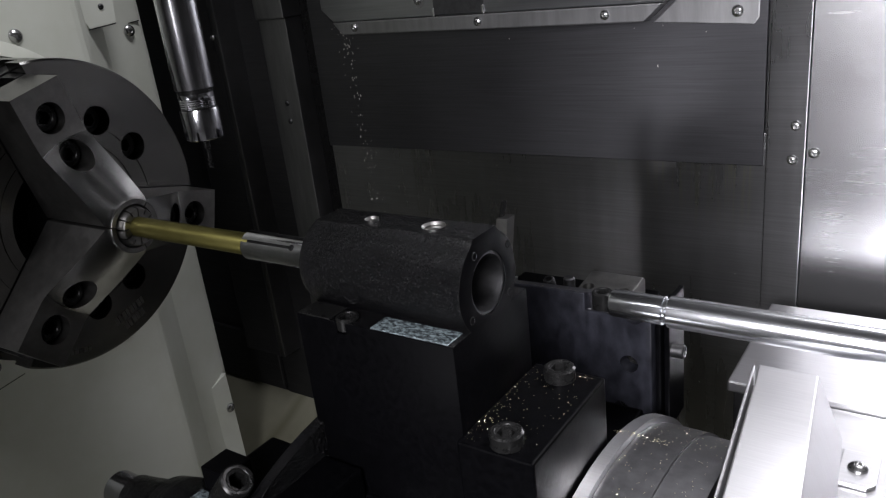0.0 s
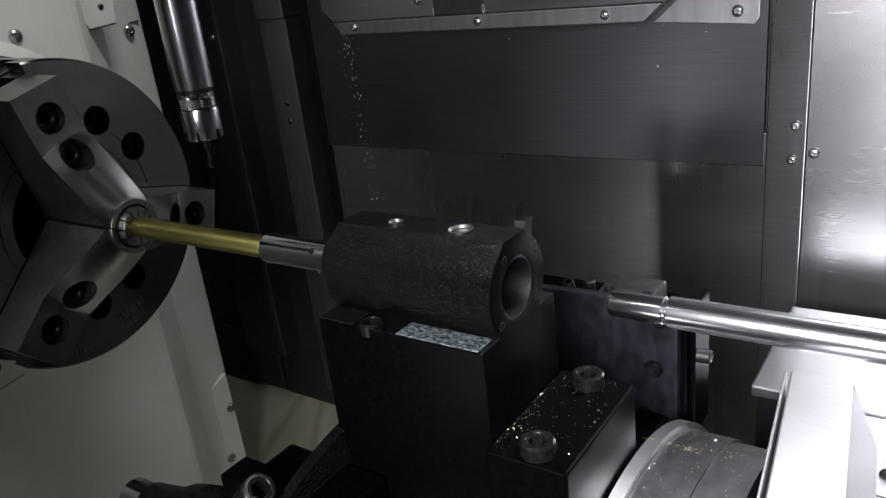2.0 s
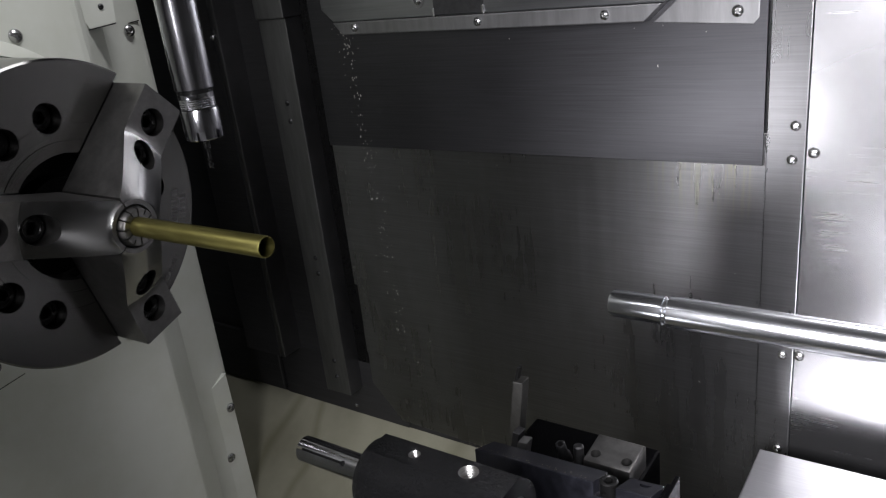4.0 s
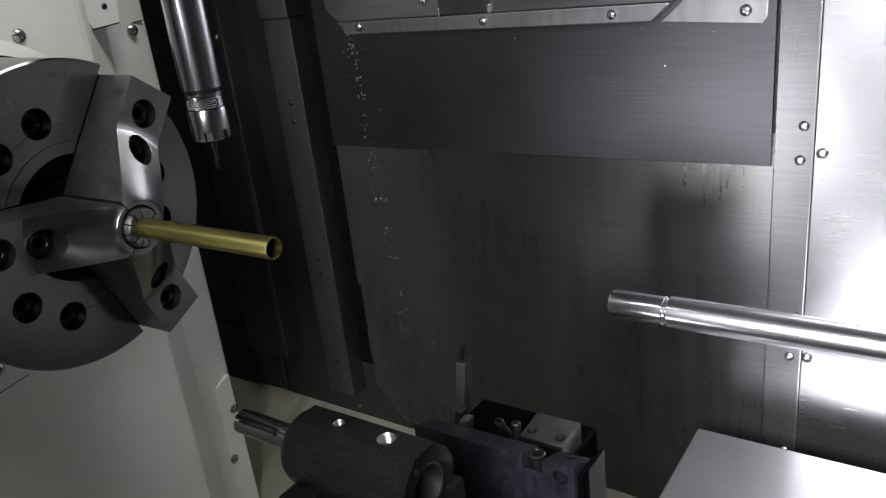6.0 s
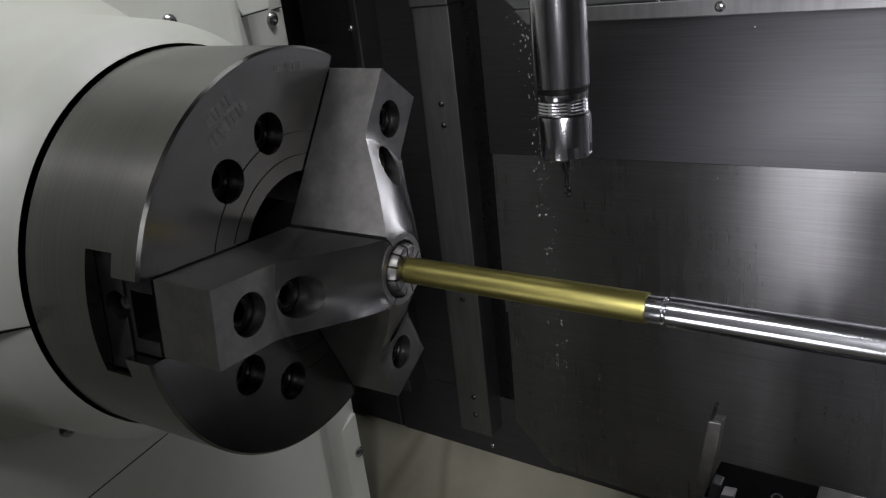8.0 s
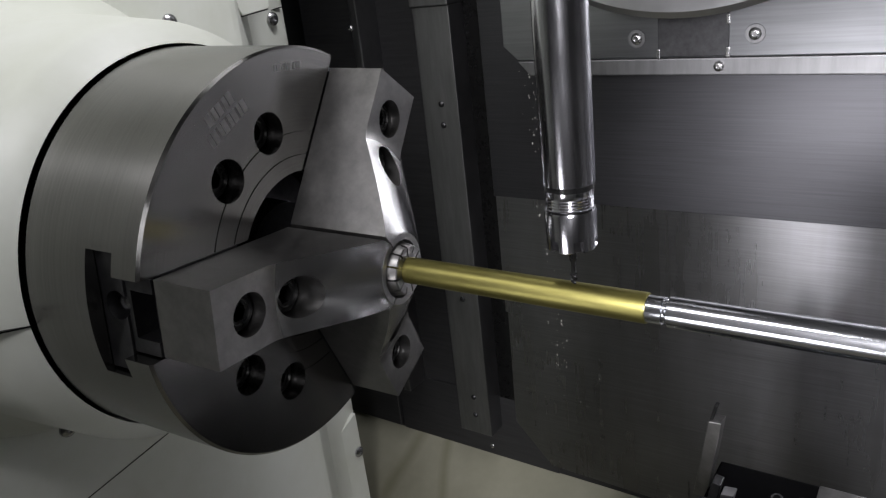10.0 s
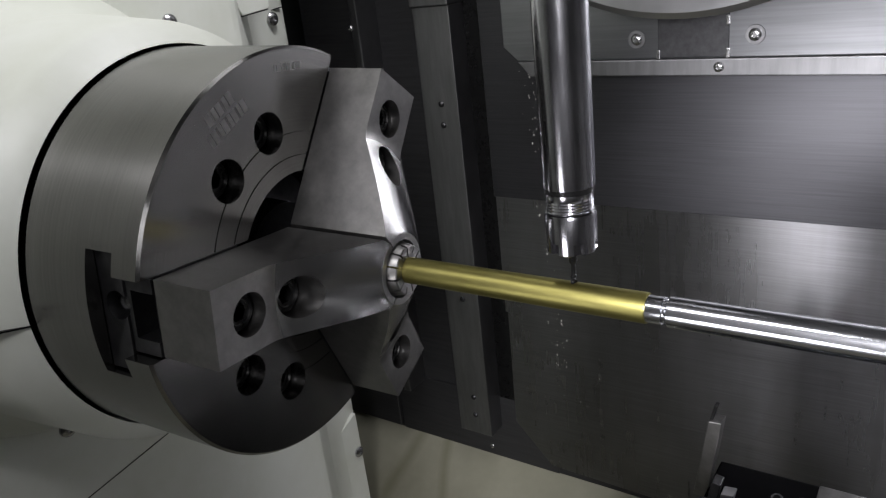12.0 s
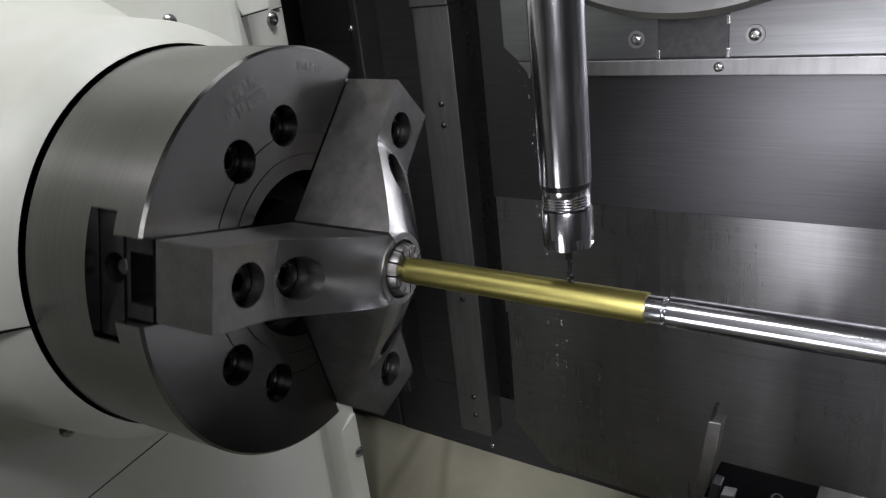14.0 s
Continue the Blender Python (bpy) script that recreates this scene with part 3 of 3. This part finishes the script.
# ---- sliding cover above the back wall, which sinks with the spindle ----
def build_cover():
    base = thing("sliding_cover", "brushed stainless sliding cover with a folded lower lip", "machine cover")
    part("cover_leaf", box(-0.119, 0.3605, WY - 0.0025, WY + 0.001, -0.0465, 0.56, 0.0004, 1), COVER_SHEET, base)
    lip = prism([(-0.058, 0.0785), (0.268, 0.0745), (0.284, 0.0885), (-0.070, 0.0915)], WY - 0.020, WY - 0.0008, "Y", bevel=0.001)
    part("lip", lip, POST_STEEL, base, "folded steel lip")
    part("corner_plate", prism([(0.270, 0.072), (0.350, 0.0665), (0.354, 0.072), (0.354, 0.2), (0.30, 0.2), (0.300, 0.098)], WY - 0.0035, WY - 0.0008, "Y", bevel=0.0008), POST_STEEL, base, "grey corner plate")
    part("face_plate", prism([(-0.070, 0.0918), (0.285, 0.0888), (0.298, 0.104), (0.298, 0.40), (-0.085, 0.40), (-0.085, 0.105)], WY - 0.018, WY - 0.0008, "Y", bevel=0.001), CHROME_SHEET, base, "shiny steel face plate")
    part("round_flange", lathe([(WY - 0.040, 0.212), (WY - 0.036, 0.217), (WY - 0.0182, 0.217)], 128, "Y", (0.088, 0, 0.340)), SHEET, base, "round spindle flange", smooth=True)
    part("badge", box(0.061, 0.117, WY - 0.0192, WY - 0.0182, 0.0915, 0.127, 0.0003, 1), STEEL_DARK, base, "dark rectangular welded plate")
    for x, z in ((0.0615, 0.094), (0.1165, 0.094), (0.1165, 0.119)):
        part("weld", box(x - 0.0015, x + 0.0015, WY - 0.0205, WY - 0.018, z - 0.004, z + 0.004, 0.0008, 2), SCREW, base)
    for x, z in ((-0.040, 0.0855), (0.110, 0.0835), (0.235, 0.082)):
        dome_screw(base, (x, WY - 0.020, z), 0.0042, SCREW)
    for x, z in ((0.043, 0.107), (0.136, 0.107)):
        dome_screw(base, (x, WY - 0.018, z), 0.0050, SCREW)
        part("washer", lathe([(WY - 0.0188, 0.0072), (WY - 0.0179, 0.0076)], 32, "Y", (x, 0, z)), POST_STEEL, base, smooth=True)
    dome_screw(base, (0.338, WY - 0.0035, 0.0775), 0.0048, SCREW)
    return base


cover = build_cover()


# ---- tool turret, built where it stands at the start ----
def build_turret():
    base = thing("tool_turret", "black oily tool turret with bolted tool holders and brass chips", "tool turret")
    prof = [(-0.033, -0.115), (-0.033, -0.0165)]
    for i in range(16):
        a = radians(222 - i * 6.8)
        prof.append((0.0245 * math.cos(a), 0.0245 * math.sin(a)))
    prof += [(-0.0095, 0.0245), (0.0095, 0.0245)]
    half = [(-y, z) for y, z in prof[::-1] if y < -0.0096]
    prof = [p for p in prof if not (p[0] > 0.009)] + [(0.0095, 0.0245)] + half
    block = part("tool_holder", prism(prof, 0.2330, 0.3263, "X", bevel=0.0009), CAST_BLACK, None, "black cast boring bar holder, wet with oil")
    cut(block, lathe([(0.262, 0.0148), (0.36, 0.0148)], 56, "X"))
    cut(block, lathe([(0.012, 0.0036), (0.05, 0.0036)], 24, "Z", (0.262, 0, 0)))
    cut(block, lathe([(0.012, 0.0058), (0.05, 0.0058)], 28, "Z", (0.299, 0, 0)))
    cut(block, lathe([(-0.0225, 0.0062), (0.0, 0.0062)], 28, "Z", (0.262, -0.0275, 0)))
    resharp(block, 30)
    block.parent = base
    block.data.materials.append(BLACK_OXIDE)
    for f in block.data.polygons:          # machined lower block and ends, cast barrel above
        if f.center.z < -0.0168 or abs(f.normal.x) > 0.9:
            f.material_index = 1
    part("holder_nose", lathe([(0.2262, 0.0150), (0.2270, 0.0195), (0.2295, 0.0226), (0.2345, 0.0241), (0.244, 0.0243)], 64, "X"), CAST_BLACK, block, smooth=True)
    part("bore_lining", lathe([(0.262, 0.0146), (0.3255, 0.0146), (0.3255, 0.0134), (0.262, 0.0134)], 56, "X", closed=False), STEEL_DARK, block, smooth=True)
    for xx, r in ((0.262, 0.0036), (0.299, 0.0058)):
        prof2 = []
        for i in range(6):
            prof2 += [(0.0135 + i * 0.0018, r - 0.0002), (0.0144 + i * 0.0018, r - 0.0009)]
        prof2 += [(0.0247, r - 0.0001), (0.0247, r), (0.0135, r)]
        part("threaded_hole", lathe(prof2, 28, "Z", (xx, 0, 0), closed=False), STEEL_JAW, block, "worn thread", smooth=True)
    for y, z in ((-0.010, 0.0165), (-0.0165, -0.0115), (0.0165, -0.0115), (0.0185, 0.012)):
        s = cap_screw(0.0025, 0.003, 0.0014, 20)
        bmesh.ops.translate(s, vec=(0.3266, y, z), verts=s.verts)
        part("face_screw", s, BOLT_BLACK, block, smooth=True)
    s = cap_screw(0.0060, 0.006, 0.0032)
    bmesh.ops.transform(s, matrix=Matrix.Translation((0.262, -0.0275, -0.0152)) @ Matrix.Rotation(radians(-90), 4, "Y"), verts=s.verts)
    part("clamp_bolt", s, BOLT_BLACK, block, smooth=True)
    part("worn_ledge", box(0.2335, 0.2545, -0.0326, -0.0190, -0.0166, -0.0160, 0.0002, 1), BOLT_BLACK, block)
    part("wet_ledge", box(0.280, 0.3235, -0.0328, -0.0205, -0.0166, -0.0158, 0.0003, 1), WET, block, "worn ledge wet with coolant, its sparkle painted in pale patches")
    sleeve = part("collet_sleeve", lathe([(0.1685, 0.0078), (0.1693, 0.0084), (0.228, 0.0084), (0.228, 0.0067), (0.1685, 0.0067)], 56, "X", closed=False), HOLDER, None, "slotted steel sleeve")
    for k in range(4):
        for own in (box(0.16, 0.2085, 0.005, 0.012, -0.0008, 0.0008), lathe([(0.005, 0.0018), (0.012, 0.0018)], 16, "Y", (0.2085, 0, 0))):
            bmesh.ops.rotate(own, cent=(0, 0, 0), matrix=Matrix.Rotation(radians(90 * k + 141), 3, "X"), verts=own.verts)
            cut(sleeve, own)
    resharp(sleeve, 30)
    sleeve.parent = base
    # black tube added as the shade inside the sleeve, seen through its slots
    part("sleeve_lining", lathe([(0.172, 0.00668), (0.216, 0.00668), (0.216, 0.0065), (0.172, 0.0065)], 40, "X", closed=False), BOLT_BLACK, sleeve, smooth=True)
    # flange beside the holder, with two bolts
    flange = part("flange", box(0.3264, 0.3645, -0.039, 0.0362, -0.115, -0.060, 0.0012, 2), BLACK_OXIDE, base, "black steel flange with scattered brass chips")
    for x, y in ((0.3475, -0.0305), (0.3445, 0.0275)):
        s = cap_screw(0.0077, 0.0068, 0.0042)
        bmesh.ops.transform(s, matrix=Matrix.Translation((x, y, -0.0534)) @ Matrix.Rotation(radians(-90), 4, "Y"), verts=s.verts)
        part("flange_bolt", s, BOLT_BLACK, flange, smooth=True)
    # upright plate behind the flange
    plate = part("upright_plate", prism([(0.2240, -0.0570), (0.3195, -0.0545), (0.3195, -0.0655), (0.3355, -0.0655), (0.3355, -0.0540), (0.3600, -0.0525), (0.3600, -0.146), (0.2240, -0.146)], 0.1120, 0.1385, "Y", bevel=0.001),
                 MOTTLED, None, "mottled blue-black steel plate")
    for v in plate.data.vertices:          # top slopes down to the back
        if v.co.y > 0.125 and v.co.z > -0.08:
            v.co.z -= 0.0095
    holes = ((0.3497, -0.0640, 0.0056), (0.3462, -0.0965, 0.0056), (0.3402, -0.1290, 0.0053))
    for x, z, r in holes:
        cut(plate, lathe([(0.10, r), (0.132, r)], 28, "Y", (x, 0, z)))
    resharp(plate, 30)
    plate.parent = base
    for x, z, r in holes:
        s = cap_screw(r * 0.86, 0.004, r * 0.45, 20)
        bmesh.ops.transform(s, matrix=Matrix.Translation((x, 0.1205, z)) @ Matrix.Rotation(radians(-90), 4, "Z"), verts=s.verts)
        part("plate_screw", s, BOLT_BLACK, plate, smooth=True)
    s = cap_screw(0.0064, 0.012, 0.0034)
    bmesh.ops.transform(s, matrix=Matrix.Translation((0.3275, 0.1205, -0.0555)) @ Matrix.Rotation(radians(-90), 4, "Y"), verts=s.verts)
    part("seat_bolt", s, BOLT_BLACK, plate, "bolt in the plate's notch", smooth=True)
    edge = part("edge_bar", box(0.3612, 0.3645, 0.1150, 0.1400, -0.140, -0.0600, 0.001, 2), BLACK_OXIDE, base)
    part("edge_strip", box(0.3654, 0.3685, 0.1180, 0.1450, -0.140, -0.0560, 0.0006, 2), BLACK_OXIDE, base)
    s = cap_screw(0.0042, 0.008, 0.0020, 20)
    bmesh.ops.translate(s, vec=(0.3760, 0.1230, -0.0880), verts=s.verts)
    part("edge_screw", s, STEEL_DARK, edge, smooth=True)
    # turning tool standing behind the plate
    block = part("tool_block", box(0.2150, 0.3270, 0.1395, 0.225, -0.200, -0.0920, 0.002, 2), BLACK_OXIDE, base, "black tool block")
    part("tool_bridge", box(0.25, 0.355, 0.0485, 0.1115, -0.2, -0.125, 0.002, 2), BLACK_OXIDE, base)
    shank = part("tool_shank", prism([(0.2045, -0.110), (0.2145, -0.0440), (0.2240, -0.0435), (0.2145, -0.110)], 0.190, 0.2015, "Y", bevel=0.0006), STEEL_JAW, base, "upright square tool shank")
    part("cutting_tip", prism([(0.2148, -0.0445), (0.2172, -0.0445), (0.2205, -0.0320), (0.2180, -0.0315)], 0.193, 0.198, "Y", bevel=0.0003), BOLT_BLACK, shank)
    part("wedge", prism([(0.2270, -0.0925), (0.2315, -0.0725), (0.2400, -0.0715), (0.2360, -0.0925)], 0.162, 0.172, "Y", bevel=0.0006), SHEET, block, "pale steel spacer")
    part("wedge_back", prism([(0.2190, -0.0925), (0.2240, -0.0690), (0.2300, -0.0700), (0.2255, -0.0925)], 0.168, 0.178, "Y", bevel=0.0006), STEEL_DARK, block)
    clamp = part("clamp", prism([(0.165, -0.0800), (0.165, -0.0735), (0.196, -0.0700), (0.200, -0.0730), (0.200, -0.0925), (0.168, -0.0925)], 0.2870, 0.3245, "X", bevel=0.0012), STEEL_JAW, block, "worn steel clamp with two holes")
    for x in (0.2935, 0.3185):
        cut(clamp, lathe([(-0.088, 0.0042), (-0.06, 0.0042)], 24, "Z", (x, 0.1745, 0)))
        part("clamp_hole", lathe([(-0.0850, 0.0041), (-0.0845, 0.0030), (-0.0870, 0.0030)], 24, "Z", (x, 0.1745, 0)), BOLT_BLACK, clamp, smooth=True)
    resharp(clamp, 30)
    nozzle = lathe([(-0.0925, 0.0060), (-0.084, 0.0056), (-0.080, 0.0040), (-0.0700, 0.0040), (-0.0690, 0.0034), (-0.0690, 0.0024), (-0.078, 0.0024)], 24, "Z")
    bmesh.ops.transform(nozzle, matrix=Matrix.Translation((0.2655, 0.170, -0.069)) @ Matrix.Rotation(radians(22), 4, "X") @ Matrix.Translation((0, 0, 0.069)), verts=nozzle.verts)
    part("nozzle", nozzle, STEEL_DARK, block, "short coolant nozzle", smooth=True)
    part("stud", lathe([(-0.0925, 0.0060), (-0.082, 0.0052), (-0.080, 0.0040), (-0.0665, 0.0040), (-0.0655, 0.0030)], 24, "Z", (0.2815, 0.170, 0)), STEEL_DARK, block, smooth=True)
    block.location.z = -0.008
    for x, y, z in ((0.2550, 0.158, -0.0895), (0.2745, 0.160, -0.0890)):
        part("grub", lathe([(z - 0.003, 0.0046), (z + 0.003, 0.0042), (z + 0.004, 0.0030)], 20, "Z", (x, y, 0)), BOLT_BLACK, block, smooth=True)
    # drum and discs below
    pts = [(0.135 * math.cos(radians(30 * k + 15)), -0.245 + 0.135 * math.sin(radians(30 * k + 15))) for k in range(12)]
    part("drum", prism(pts, 0.238, 0.366, "X", bevel=0.003), BLACK_OXIDE, base, "black faceted drum")
    part("drum_disc", lathe([(0.228, 0.164), (0.231, 0.168), (0.2375, 0.168)], 96, "X", (0, -0.01, -0.245)), CAST_BLACK, base, smooth=True)
    part("base_strip", box(0.2285, 0.300, -0.044, -0.0335, -0.128, -0.118, 0.001, 2), SHEET, base, "pale base strip")
    part("hub_ring", lathe([(0.3648, 0.146), (0.366, 0.1500), (0.3725, 0.1500), (0.3725, 0.144)], 96, "X", (0, 0.02, -0.245)), SHEET, base, "bright curved hub ring", smooth=True)
    part("hub", lathe([(0.3727, 0.1465), (0.3970, 0.1465), (0.3972, 0.1450), (0.4185, 0.1450)], 96, "X", (0, 0.02, -0.245)), STEEL_DARK, base, "turned steel hub dusted with chips", smooth=True)
    # second holder, lower on the drum
    second = part("tool_holder", lathe([(0.126, 0.0125), (0.133, 0.0135), (0.150, 0.0165), (0.158, 0.021), (0.170, 0.0235), (0.262, 0.0235)], 64, "X", (0, -0.083, -0.130)), CAST_BLACK, base, "black tool holder lower on the drum", smooth=True)
    part("end_cap", lathe([(0.108, 0.0085), (0.109, 0.0105), (0.1255, 0.0105)], 40, "X", (0, -0.083, -0.130)), HOLDER, second, "bright end cap", smooth=True)
    part("holder_foot", box(0.196, 0.262, -0.085, -0.035, -0.120, -0.098, 0.002, 2), BLACK_OXIDE, second)
    part("foot_block", box(0.198, 0.217, -0.0835, -0.0665, -0.104, -0.0850, 0.001, 2), BLACK_OXIDE, second)
    part("wet_ledge", box(0.196, 0.224, -0.0925, -0.0840, -0.1045, -0.0985, 0.001, 2), WET, second, "worn ledge, wet sparkle painted in pale patches")
    s = cap_screw(0.0082, 0.022, 0.0046)
    bmesh.ops.transform(s, matrix=Matrix.Translation((0.2310, -0.086, -0.0800)) @ Matrix.Rotation(radians(-48), 4, "Y"), verts=s.verts)
    part("holder_bolt", s, BOLT_BLACK, second, smooth=True)
    # folded sheet covers of the carriage
    sheet = part("folded_cover", prism([(0.4225, -0.0700), (0.4500, -0.0700), (0.4623, -0.1026), (0.4623, -0.150), (0.4603, -0.150), (0.4603, -0.1030), (0.4486, -0.0720), (0.4245, -0.0720), (0.4245, -0.150), (0.4225, -0.150)], -0.16, 0.094, "Y", bevel=0.0008),
                 SHEET, base, "bright folded sheet cover")
    rim = part("cover_edge", box(0.4196, 0.4210, -0.16, 0.092, -0.125, -0.0695, 0.0004, 1), SHEET, sheet)
    for o in (sheet, rim):                 # the cover stands slightly askew
        for v in o.data.vertices:
            v.co.x += (0.094 - v.co.y) * 0.10
    part("bracket", prism([(0.4585, 0.114), (0.4585, 0.146), (0.4775, 0.146), (0.4775, 0.119), (0.4735, 0.114)], -0.1458, -0.1435, "Z", bevel=0.0006), SHEET, base)
    dome_screw(base, (0.4676, 0.130, -0.1435), 0.0052, SCREW, "+Z")
    part("carriage_plate", box(0.383, 0.74, 0.190, 0.318, -0.150, -0.142, 0.0012, 2), SHEET, base, "bright flat carriage cover")
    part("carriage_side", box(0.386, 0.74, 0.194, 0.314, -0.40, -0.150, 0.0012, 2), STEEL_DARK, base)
    part("carriage_floor", box(0.432, 0.74, -0.16, 0.1895, -0.18, -0.146, 0.0012, 2), SHEET, base, "bright flat carriage cover")
    # brass chips strewn over the flange, plate and hub
    chips = bmesh.new()
    rng = random.Random(7)

    def chip(x, y, z, size=1.0):
        r = rng.uniform(0.0001, 0.00032) * size
        a = rng.uniform(0, 6.28)
        vs = [chips.verts.new((x + r * math.cos(a + k * 2.1) * (1 if k else 1.8), y + r * math.sin(a + k * 2.1), z + rng.uniform(0.00005, 0.0004) * size)) for k in range(3)]
        tip = chips.verts.new((x, y, z + rng.uniform(0.0002, 0.0006) * size))
        for k in range(3):
            chips.faces.new((vs[k], vs[(k + 1) % 3], tip))
    for _ in range(170):
        chip(0.328 + 0.034 * rng.random() ** 1.5, rng.uniform(-0.036, 0.034), -0.0598)
    for _ in range(230):
        x, y = rng.uniform(0.374, 0.416), rng.uniform(-0.06, 0.09)
        chip(x, y, -0.245 + math.sqrt((0.1465 if x < 0.3975 else 0.1450) ** 2 - (y - 0.02) ** 2))
    for _ in range(70):
        chip(rng.uniform(0.368, 0.396), rng.uniform(0.033, 0.0365), -0.0880)
    for _ in range(60):
        chip(rng.uniform(0.21, 0.318), rng.uniform(0.1135, 0.118), -0.0565, 1.3)
    for _ in range(80):
        chip(rng.uniform(0.24, 0.286), rng.uniform(0.141, 0.165), -0.0998, 1.5)
    for _ in range(30):
        chip(rng.uniform(0.232, 0.322), rng.uniform(-0.009, 0.009), 0.0243, 0.45)
    tagged(part("brass_chips", chips, BRASS_CHIP, base, "scattered fine brass chips"), kind="stuff")
    return base


turret = build_turret()


# ---- movements ----
def motions():
    walk(rod, [(t, pose(-s, 0, 0)) for t, s in SLIDE])
    spin = ((0, -14.8), (3.2, -14.8), (3.6, 0), (4.2, 75), (4.8, 160), (5.3, 175.2), (13.9, 175.2), (14.0, 165.5))
    walk(chuck, [(t, pose(*CHUCK_AT, a, *CHUCK_TILT)) for t, a in spin])
    walk(tube, [(t, pose(0, 0, 0, a)) for t, a in spin])
    sink = ((0, 0), (7.8, 0), (8.0, -0.0005), (8.2, -0.001), (8.8, -0.012), (9.6, -0.034), (10.3, -0.0385), (14.0, -0.0385))
    walk(cover, [(t, pose(0, 0, z * 1.2)) for t, z in sink])
    feed = ((0, 0, 0.001), (7.7, 0, 0.001), (8.2, -0.001, 0), (9.6, 0, -0.032), (10.3, 0.0, -0.0385), (10.7, 0.0006, -0.0385), (11.0, -0.0004, -0.0385), (11.5, 0.0, -0.0385),
            (12.0, 0.0, -0.0385), (12.5, -0.0018, -0.0385), (13.0, 0.0008, -0.0385), (13.5, -0.0012, -0.0385), (14.0, -0.0016, -0.037))
    walk(spindle, [(t, pose(x, 0, z)) for t, x, z in feed])
    walk(turret, [(t, pose(x, y, z)) for t, x, y, z in TURRET])


TURRET = [(0, 0, 0, 0), (1.6, 0, 0, 0), (1.8, 0.006, 0, 0), (2.0, 0.015, 0, 0), (2.1, 0.018, 0, -0.006), (2.2, 0.021, 0.0005, -0.027), (2.3, 0.017, 0.001, -0.048), (2.4, 0.016, 0.002, -0.068), (2.5, 0.0145, 0.005, -0.089),
          (2.6, 0.012, 0.009, -0.116), (2.7, 0.010, 0.012, -0.134), (2.8, 0.008, 0.014, -0.145), (2.9, 0.007, 0.015, -0.149), (3.2, 0.007, 0.015, -0.149),
          (4.0, -0.007, 0.014, -0.149), (4.8, -0.054, 0.010, -0.143), (5.3, -0.0650, 0.009, -0.1395), (14.0, -0.0650, 0.009, -0.1395)]
motions()
